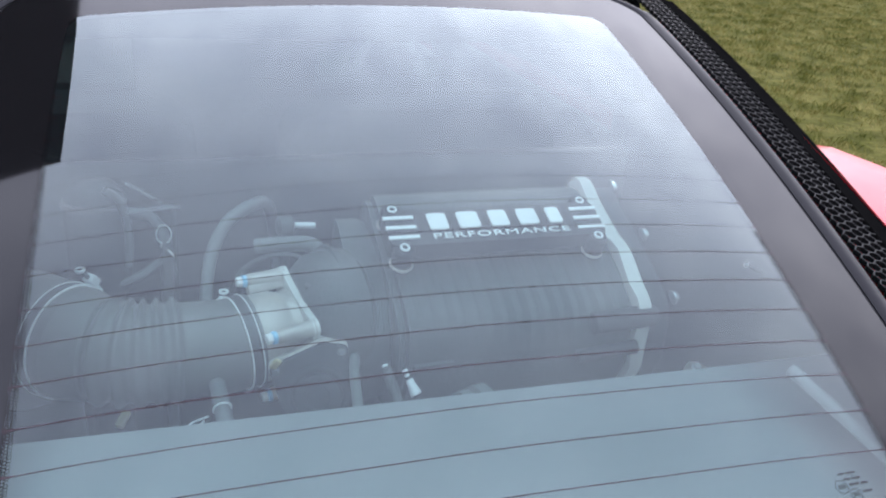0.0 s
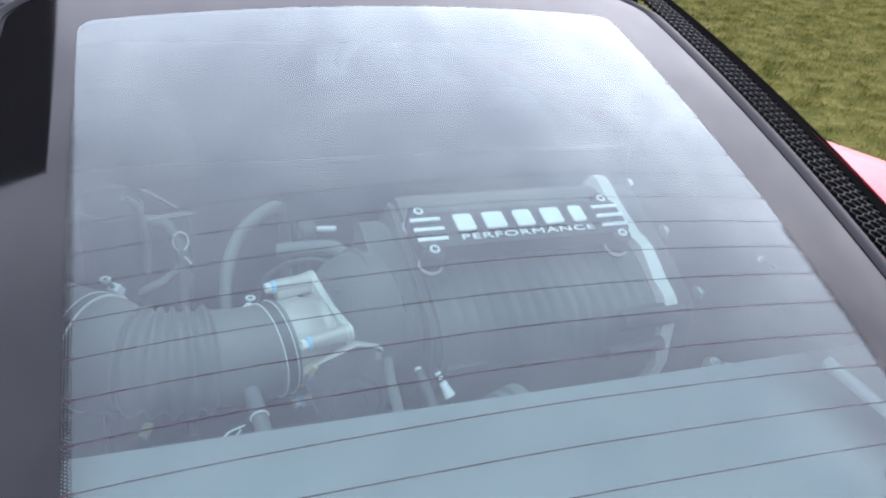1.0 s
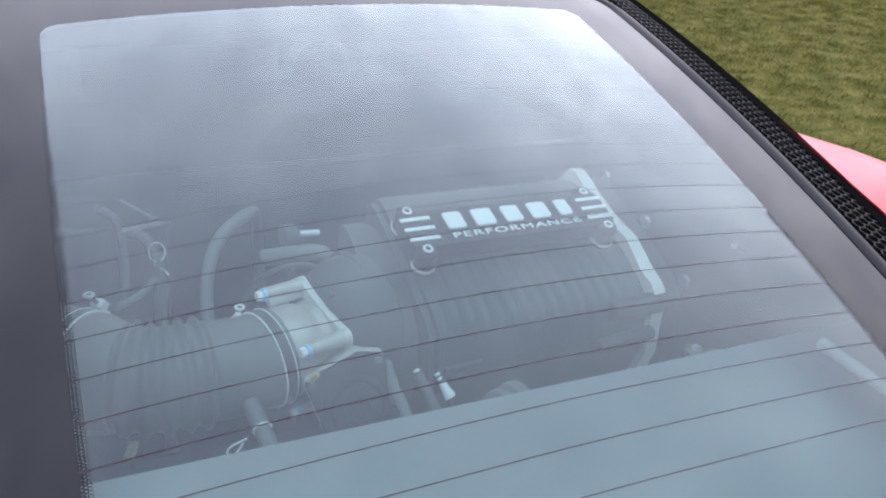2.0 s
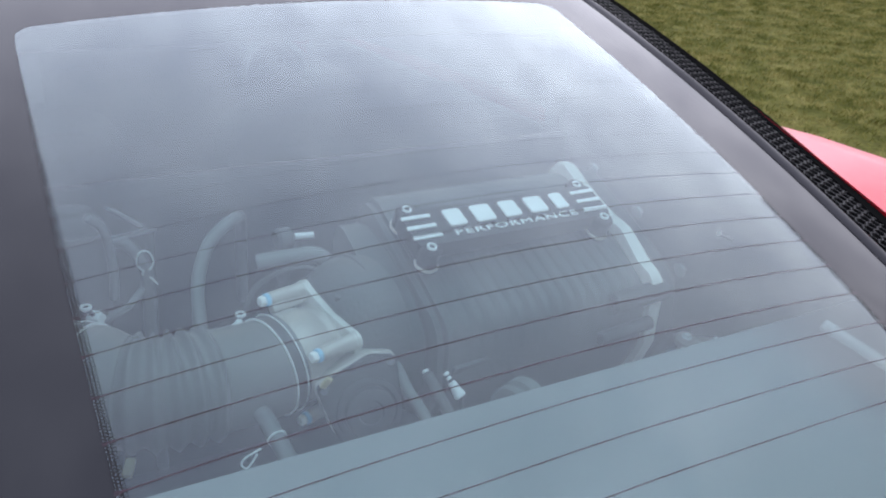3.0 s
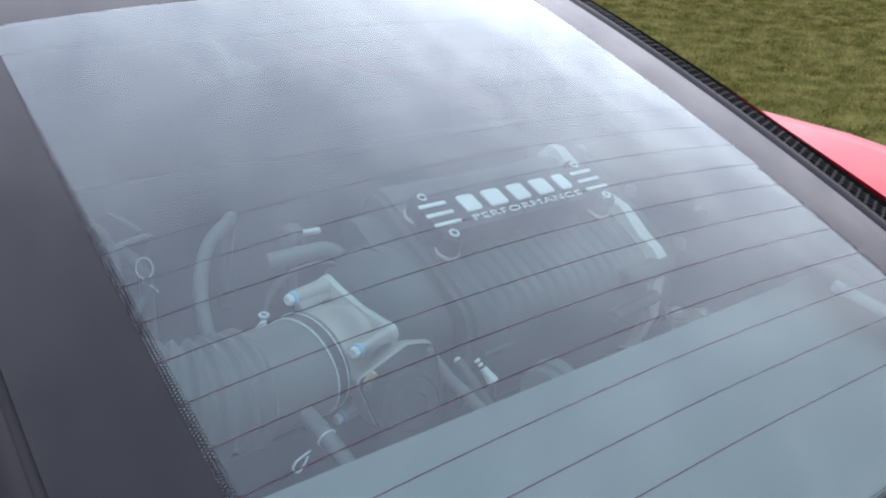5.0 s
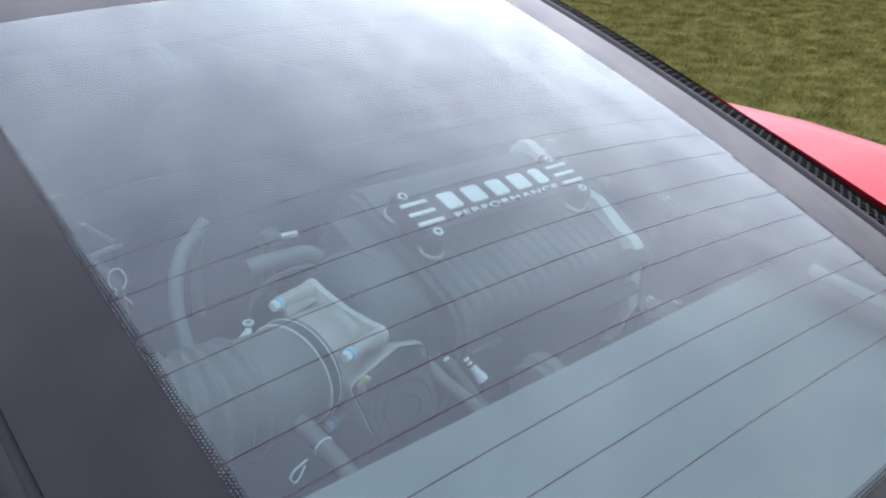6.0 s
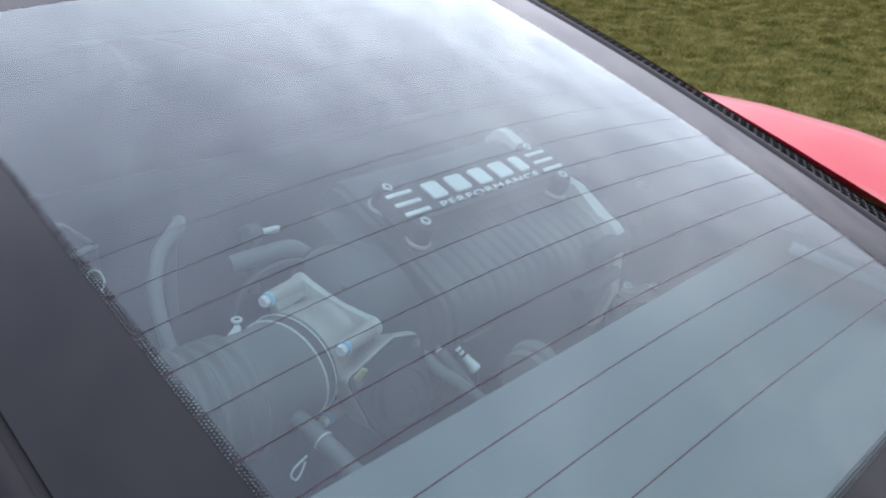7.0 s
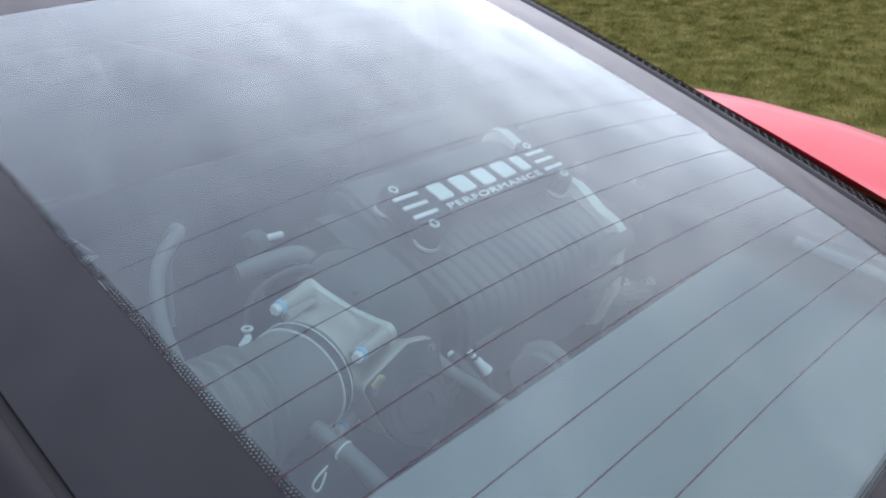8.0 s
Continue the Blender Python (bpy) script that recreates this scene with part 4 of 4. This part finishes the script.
part("gear_case", slab([(x * 0.92, y * 0.95) for x, y in drive_outline(0.0)], 0.034, DRIVE @ Matrix.Translation((-0.002, 0.0, -0.040)), 0.001), M_ALLOY, throttle)
part("case_rim", slab(drive_outline(0.0002), 0.0080, DRIVE @ Matrix.Translation((-0.0006, 0.0016, -0.0080)), 0.0010), M_ALLOY, throttle, "pale rim of the gear case")
cover = part("motor_cover", slab(drive_outline(-0.0006), 0.0065, DRIVE, 0.0020), M_BAY, throttle, "black plastic motor cover with ring steps")
steps = [(0.004, 0.0315), (0.0085, 0.0310), (0.0095, 0.0290), (0.0095, 0.0262), (0.0072, 0.0255), (0.0072, 0.0236), (0.0135, 0.0228), (0.0148, 0.0205), (0.0148, 0.0120), (0.0128, 0.0112), (0.0128, 0.004)]
d_mid = DRIVE @ Vector((0.008, -0.010, 0))
part("motor_cap", turned(steps, d_mid, d_mid + D_N, 48), M_BAY, cover, "stepped round motor cap")
for x, y in EARS:
    bolt("screw", DRIVE @ Vector((x, y, 0.0065)), D_N, 0.0030, cover, M_GREY_PLASTIC)
part("tag", box((0.007, 0.004, 0.013), Matrix.Translation((-0.1385, 0.1315, 0.8395)) @ pose(0, 0, 0, 20, 30, 0), 0.0015), M_YELLOW, throttle, "small yellow paint-marked tag")
bolt("stud", (-0.076, 0.176, 0.862), (0, -0.2, 1), 0.0024, throttle, M_STEEL)
part("peg", rod((-0.0965, 0.2035, 0.868), (-0.0965, 0.2015, 0.8865), 0.0030, 0.001), M_PLASTIC, throttle, "short black peg behind the flange")

# ---- intake hose with its clamps ----
HOSE_WAY = smooth_path([t_point(0.047, 0, 0), t_point(0.075, 0, 0), Vector((-0.222, 0.192, 0.829)), Vector((-0.262, 0.192, 0.830)), Vector((-0.295, 0.201, 0.832)), Vector((-0.324, 0.221, 0.833)), Vector((-0.352, 0.250, 0.832)), Vector((-0.372, 0.285, 0.822)), Vector((-0.38, 0.315, 0.79)), Vector((-0.38, 0.325, 0.74))], 60)


def hose_at(x):
    """Place and direction of the hose's middle line at that x."""
    i = min(range(len(HOSE_WAY)), key=lambda k: abs(HOSE_WAY[k].x - x))
    i = min(max(i, 1), len(HOSE_WAY) - 2)
    return HOSE_WAY[i], (HOSE_WAY[i + 1] - HOSE_WAY[i - 1]).normalized()


def intake_hose():
    ob = thing("intake_hose", (-0.26, 0.21, 0.765), "black rubber intake hose with ribbed bellows", "hose")
    n = len(HOSE_WAY)

    def radius(share):
        x = HOSE_WAY[round(share * (n - 1))].x
        if -0.2965 < x < -0.2215:
            return 0.0475 + 0.0062 * (0.5 - 0.5 * math.cos((-x - 0.2215) / 0.075 * 5 * 2 * math.pi)) ** 1.4
        return 0.0475 if x > -0.25 else 0.050 + 0.006 * min(1, max(0, (-0.2965 - x) / 0.02))

    part("hose", sweep_on(HOSE_WAY, radius, 48), M_HOSE, ob, sharp=75)
    part("neck", rod((-0.38, 0.326, 0.43), (-0.38, 0.326, 0.745), 0.050), M_PLASTIC, ob, "black airbox neck")


intake_hose()


def hose_clamp(x, r, eye, block, tail, size):
    """A worm-drive band with bright rolled edges; its screw runs from eye to block, past which the band's tail stands off."""
    c, way = hose_at(x)
    ob = thing("hose_clamp", c + Vector((0, 0, -r)), "bright steel worm-drive clamp round the intake hose", "hose clamp", "clamps on the intake hose")
    n = 0.0125
    part("band", turned([(0.001, r), (0.0012, r + 0.0007), (n - 0.0012, r + 0.0007), (n - 0.001, r)], c, c + way, 64), M_CLAMP, ob, "dull steel band")
    for s in (0.0, n - 0.0012):
        # the bright line along the steel edge is put into a white colour
        part("rolled_edge", turned([(s, r), (s, r + 0.0011), (s + 0.0006, r + 0.0016), (s + 0.0012, r + 0.0011), (s + 0.0012, r)], c, c + way, 64), M_WHITE, ob, "bright rolled edge")
    eye, block, tail = Vector(eye), Vector(block), Vector(tail)
    m, d = axis_pose(eye, block)
    part("screw_housing", box((0.013 * size, 0.010 * size, 0.013 * size), m @ Matrix.Translation((0, 0, d)), 0.002), M_PALE, ob, "pale screw housing")
    up = Vector((0.0, -0.05, 1.0)).normalized()
    head = part("screw", turned([(-0.0020, 0.0035), (0.0, 0.0052), (0.0014, 0.0054), (0.0020, 0.0048), (0.0020, 0.0032), (0.0006, 0.0030)], eye, eye + up, 24), M_PALE, ob, "bright socket screw head")
    part("socket", turned([(0.0007, 0.0028), (0.0010, 0.0026)], eye, eye + up, 12), M_BAY, head, "dark screw socket")
    part("shank", rod(eye, block, 0.0022), M_CLAMP, ob)
    part("tail", flat_bar(block, tail, 0.008, 0.0012), M_PALE, ob)
    return ob


hose_clamp(-0.1570, 0.0478, (-0.1755, 0.2560, 0.8570), (-0.1785, 0.2515, 0.8520), (-0.188, 0.2480, 0.8480), 0.5)
hose_clamp(-0.324, 0.0565, (-0.3137, 0.2622, 0.8901), (-0.3045, 0.2725, 0.8740), (-0.2955, 0.2702, 0.8610), 1.0)


# ---- small hoses, fittings and wiring round the throttle ----
def hose(name, points, r, material, label, category="hose", base=None):
    pts = [Vector(p) for p in points]
    ob = thing(name, base or pts[0], label, category)
    part("tube", sweep(points, r, 18), material, ob, sharp=75)
    return ob


hose("coolant_hose", [(-0.185, 0.31, 0.70), (-0.190, 0.345, 0.775), (-0.182, 0.390, 0.828), (-0.160, 0.418, 0.866), (-0.126, 0.436, 0.884), (-0.100, 0.490, 0.862), (-0.085, 0.540, 0.800), (-0.080, 0.555, 0.72)], 0.0074, M_COOLANT, "thick grey coolant hose bent over behind the throttle")
hose("breather_elbow", [(-0.134, 0.3250, 0.8770), (-0.122, 0.3210, 0.8795), (-0.100, 0.314, 0.8825), (-0.075, 0.306, 0.8835), (-0.058, 0.300, 0.868)], 0.0088, M_COOLANT, "grey rubber breather elbow beside the supercharger inlet")
ob = hose("vacuum_hose", [(-0.166, 0.272, 0.80), (-0.166, 0.275, 0.845), (-0.152, 0.278, 0.872), (-0.125, 0.271, 0.8885), (-0.095, 0.262, 0.8885), (-0.07, 0.255, 0.86)], 0.0026, M_PLASTIC, "thin black vacuum hose arched over the throttle")
spigot = thing("pipe_fitting", (-0.075, 0.345, 0.86), "bright turned metal pipe fitting with a dark collar", "pipe fitting")
part("spigot", turned([(0, 0.003), (0.001, 0.0036), (0.025, 0.0036), (0.026, 0.003)], (-0.089, 0.343, 0.893), (-0.050, 0.347, 0.889), 20), M_PALE, spigot)
part("collar", rod((-0.108, 0.341, 0.893), (-0.089, 0.343, 0.893), 0.012, 0.003), M_CAST_DARK, spigot)
part("stem", rod((-0.100, 0.342, 0.83), (-0.100, 0.342, 0.886), 0.006), M_CAST_DARK, spigot)


def wire_clip(name, points, r, label, base):
    ob = thing(name, base, label, "clip")
    part("wire", sweep(points, r, 8, 6), M_PALE, ob)
    return ob


loop = [(-0.2315 + 0.0085 * math.cos(a), 0.410 + 0.003 * math.sin(a), 0.8620 + 0.0105 * math.sin(a)) for a in [radians(-70 + 320 * k / 16) for k in range(17)]]
wire_clip("spring_clip", loop + [(-0.235, 0.409, 0.847), (-0.227, 0.407, 0.842), (-0.221, 0.406, 0.834)], 0.0009, "bright sprung wire ring clip on a thin pipe", (-0.233, 0.414, 0.84))
hose("breather_pipe", [(-0.233, 0.40, 0.60), (-0.232, 0.412, 0.75), (-0.230, 0.413, 0.835), (-0.233, 0.418, 0.858), (-0.245, 0.44, 0.872), (-0.27, 0.46, 0.872)], 0.007, M_HOSE, "thin black breather pipe behind the intake hose")
drop = hose("drain_hose", [(-0.194, 0.205, 0.790), (-0.194, 0.172, 0.812), (-0.192, 0.145, 0.812), (-0.190, 0.1187, 0.805), (-0.187, 0.090, 0.793), (-0.183, 0.062, 0.770), (-0.180, 0.052, 0.700)], 0.0078, M_GREY_PLASTIC, "grey drain hose below the intake hose")
ring_pts = []
r_c, r_way = Vector((-0.190, 0.1187, 0.805)), Vector((0.09, -0.93, -0.34)).normalized()
r_s = r_way.orthogonal().normalized()
r_t = r_way.cross(r_s)
for k in range(25):
    a = 2 * math.pi * k / 24
    ring_pts.append(r_c + 0.0084 * (r_s * math.cos(a) + r_t * math.sin(a)))
clip = thing("wire_hose_clip", r_c + Vector((0, 0, -0.0092)), "sprung wire clip with a looped tail on the drain hose, its glint coloured pale", "clip")
part("ring", sweep(ring_pts[:-1], 0.0009, 8, closed=True), M_PALE, clip)
part("tail", sweep([(-0.2026, 0.1238, 0.7945), (-0.210, 0.1225, 0.7930), (-0.2180, 0.1205, 0.7915), (-0.2218, 0.1195, 0.7870), (-0.2185, 0.1180, 0.7825), (-0.2130, 0.1185, 0.7860), (-0.2070, 0.1205, 0.7925)], 0.0009, 8), M_PALE, clip)

# behind the supercharger's foot
hose("oil_hose", [(-0.050, 0.180, 0.790), (-0.0560, 0.155, 0.8230), (-0.0620, 0.132, 0.8270), (-0.0660, 0.1087, 0.8240), (-0.0720, 0.0700, 0.8240), (-0.0800, 0.035, 0.815), (-0.08, 0.026, 0.74)], 0.0050, M_COOLANT, "grey oil hose curving down behind the throttle")
stub = thing("blanking_stub", (-0.02, 0.12, 0.76), "black stub pipe with a pale rounded tip", "pipe")
part("pipe", rod((-0.012, 0.100, 0.765), (-0.0245, 0.150, 0.8110), 0.0060, 0.002), M_PLASTIC, stub)
part("tip", turned([(0, 0.0030), (0.001, 0.0036), (0.003, 0.0030), (0.0036, 0.0008)], (-0.0245, 0.150, 0.8110), (-0.0258, 0.1550, 0.8160), 16), M_PALE, stub)
sensor = thing("sensor_plug", (0.004, 0.125, 0.77), "pale metal sensor plug with a ringed neck and black bracket", "sensor")
s_a, s_b = Vector((-0.0025, 0.1375, 0.8015)), Vector((0.0035, 0.1265, 0.7880))
part("body", turned([(0, 0.0032), (0.0006, 0.0040), (0.008, 0.0046), (0.0125, 0.0058), (0.0165, 0.0060), (0.0175, 0.0052)], s_a, s_b, 20), M_PALE, sensor)
for k, r in ((0.0045, 0.0027), (0.0095, 0.0030)):
    c = s_a + (s_a - s_b).normalized() * k
    part("neck_ring", turned([(-0.0016, r * 0.8), (-0.0010, r), (0.0010, r), (0.0016, r * 0.8)], c, c + (s_a - s_b), 16), M_PALE, sensor, "bright neck ring")
part("neck", rod(s_a, s_a + (s_a - s_b).normalized() * 0.013, 0.0017), M_PLASTIC, sensor)
part("bracket", box((0.044, 0.004, 0.016), Matrix.Translation((0.026, 0.150, 0.805)) @ pose(0, 0, 0, 30, 0, 4), 0.001), M_CAST_DARK, sensor)
part("stalk", rod((0.012, 0.116, 0.70), (0.003, 0.128, 0.789), 0.0026), M_PLASTIC, sensor)
idler = thing("idler_pulley", (0.07, 0.085, 0.74), "dark grooved idler pulley below the cover edge", "pulley")
part("wheel", turned([(0, 0.020), (0.002, 0.0265), (0.011, 0.0265), (0.013, 0.022), (0.017, 0.022), (0.019, 0.0275), (0.032, 0.0275), (0.034, 0.020)], (0.046, 0.103, 0.771), (0.080, 0.112, 0.773), 40), M_COOLANT, idler)
part("arm", rod((0.076, 0.100, 0.774), (0.085, 0.12, 0.70), 0.008), M_CAST_DARK, idler)

# left rear corner: catch tank and its bracket
tank = thing("catch_tank", (-0.304, 0.402, 0.42), "black plastic catch tank with a domed top and pale strap", "tank")
part("body", turned([(0, 0.030), (0.004, 0.034), (0.10, 0.034), (0.118, 0.031), (0.130, 0.021), (0.134, 0.003)], (-0.304, 0.402, 0.802), (-0.304, 0.402, 0.94), 36), M_BAY, tank)
part("cap_ring", turned([(0, 0.0335), (0.001, 0.0352), (0.005, 0.0352), (0.006, 0.0335)], (-0.304, 0.402, 0.908), (-0.304, 0.402, 0.92), 36), M_PLASTIC, tank)
part("strap", sweep([(-0.290, 0.372, 0.934), (-0.276, 0.378, 0.918), (-0.270, 0.378, 0.890), (-0.270, 0.376, 0.862), (-0.272, 0.374, 0.840)], 0.0045, 10), M_GREY_PLASTIC, tank, "pale grey strap")
part("pedestal", rod((-0.304, 0.402, 0.42), (-0.304, 0.402, 0.806), 0.024), M_BAY, tank)


stay_bracket = thing("tank_bracket", (-0.268, 0.380, 0.88), "grey folded metal bracket beside the catch tank", "bracket")
part("brace", flat_bar((-0.268, 0.380, 0.938), (-0.233, 0.408, 0.904), 0.007, 0.003), M_STAY, stay_bracket)
part("arm", flat_bar((-0.270, 0.376, 0.906), (-0.214, 0.443, 0.884), 0.009, 0.003), M_STAY, stay_bracket)
part("post", flat_bar((-0.226, 0.428, 0.60), (-0.218, 0.438, 0.888), 0.008, 0.003), M_CAST_DARK, stay_bracket)
hose("tank_pipe", [(-0.222, 0.428, 0.800), (-0.231, 0.419, 0.826), (-0.258, 0.380, 0.826), (-0.285, 0.380, 0.815)], 0.0040, M_COOLANT, "thin grey pipe from the catch tank")

label_tag = thing("hose_tag", (-0.288, 0.288, 0.68), "faded yellow paper tag", "tag")
part("tag", box((0.010, 0.022, 0.006), Matrix.Translation((-0.288, 0.288, 0.691)) @ pose(0, 0, 0, 15, 0, -25), 0.0015), M_YELLOW, label_tag)

# right side: bracket, dots and the lid's stay
bracket = thing("engine_mount_bracket", (0.40, 0.21, 0.66), "pale cast bracket bolted beside the supercharger", "bracket")
part("plate", box((0.046, 0.028, 0.014), Matrix.Translation((0.410, 0.198, 0.714)) @ pose(0, 0, 0, 15, 0, -30), 0.004), M_ALLOY, bracket)
for at in ((0.400, 0.206, 0.7255), (0.432, 0.185, 0.722)):
    bolt("bolt", at, (0, -0.2, 1), 0.005, bracket, M_PALE)
part("boss", turned([(0, 0.015), (0.008, 0.015), (0.010, 0.012)], (0.400, 0.206, 0.716), (0.400, 0.204, 0.726), 28), M_ALLOY, bracket)
part("leg", rod((0.39, 0.21, 0.43), (0.39, 0.21, 0.704), 0.016), M_CAST_DARK, bracket)
plug = thing("wall_fastener", (0.50, 0.252, 0.837), "bright fastener head on the black bay wall", "fastener")
part("head", turned([(0, 0.0032), (0.002, 0.0032), (0.003, 0.002)], (0.480, 0.252, 0.842), (0.47, 0.252, 0.847), 16), M_PALE, plug)
part("shank", rod((0.512, 0.252, 0.826), (0.481, 0.252, 0.8415), 0.002), M_BAY, plug)
stay = thing("lid_stay", (0.352, -0.238, 0.72), "pale grey gas stay below the lid's edge", "stay")
a, b = Vector((0.318, -0.034, 0.876)), Vector((0.356, -0.238, 0.832))
part("cylinder", rod(a + (b - a) * 0.02, b, 0.0060, 0.002), M_STAY, stay)
part("ball_joint", rod(a - (b - a) * 0.02, a + (b - a) * 0.05, 0.0068, 0.002), M_STAY, stay)
part("end_pin", rod(b, b + Vector((0.03, -0.02, -0.10)), 0.006), M_STEEL, stay)

# ---- cabin: an arched instrument hood and the seats show faintly past the bulkhead ----
hood_at = Vector((0.375, 1.69, 0.762))
hood = thing("instrument_hood", hood_at, "pale arched instrument hood on the dark dashboard", "instrument hood")
arch = [hood_at + Vector((0.082 * math.cos(a), 0.0, 0.006 + 0.094 * math.sin(a))) for a in [radians(k * 12) for k in range(16)]]
part("rim", sweep(arch, 0.010, 12, 3), M_RIM_GRIP, hood, "pale rounded rim")
dial = slab([(p.x - hood_at.x, p.z - hood_at.z) for p in arch], 0.10, Matrix.Translation(hood_at + Vector((0, 0.104, 0))) @ pose(0, 0, 0, 90), 0.0)
part("dial_housing", dial, M_PLASTIC, hood, "black dial housing")


def seat(x, w):
    """A moulded shell seat, its back close behind the bulkhead window."""
    ob = thing("car_seat", (x, 0.95, 0.21), "grey cloth sports seat close behind the bulkhead window", "seat", "seats in the cabin")
    back = slab(rounded(w, 0.72, 0.075), 0.07, pose(x, 0.850, 0.600, 104), 0.012)
    part("backrest", back, M_SEAT, ob)
    part("cushion", box((w, 0.48, 0.13), Matrix.Translation((x, 1.10, 0.285)), 0.035), M_SEAT, ob)


seat(-0.395, 0.44)
seat(0.185, 0.46)

# ---- the dark parasol beyond the car, which only its reflection shows ----
parasol = thing("cantilever_parasol", (-3.2, 2.9, 0), "open black cantilever parasol beside the car", "parasol")
C = [Vector((-0.840, 1.643, 2.80)), Vector((-0.46, 4.2, 2.80)), Vector((-3.6, 4.3, 2.80)), Vector((-3.7, 1.68, 2.80))]
TOP = Vector((-2.2, 2.95, 3.30))
bm = bmesh.new()
for i in range(4):
    p, q = C[i], C[(i + 1) % 4]
    n = 10
    rows = []
    for k in range(n + 1):
        f = k / n
        rows.append([bm.verts.new(p.lerp(q, j / n).lerp(TOP, f) - Vector((0, 0, 0.06 * math.sin(math.pi * f)))) for j in range(n + 1)])
    for a, b in zip(rows, rows[1:]):
        for j in range(n):
            bm.faces.new((a[j], a[j + 1], b[j + 1], b[j]))
bmesh.ops.remove_doubles(bm, verts=bm.verts[:], dist=0.0005)
bmesh.ops.recalc_face_normals(bm, faces=bm.faces[:])
bmesh.ops.solidify(bm, geom=bm.faces[:], thickness=0.004)
canopy = part("canopy", bm, M_CLOTH, parasol)
for i in range(4):
    part("rib", rod(C[i] + Vector((0, 0, -0.012)), TOP + Vector((0, 0, -0.05)), 0.009), M_POLE, canopy)
part("pole", rod((-3.2, 2.9, 0.05), (-3.2, 2.9, 3.5), 0.035), M_POLE, parasol)
part("arm", rod((-3.2, 2.9, 3.45), TOP + Vector((0, 0, 0.05)), 0.02), M_POLE, parasol)
part("base_plate", box((0.9, 0.9, 0.08), Matrix.Translation((-3.2, 2.9, 0.03)), 0.012), M_STONE, parasol)
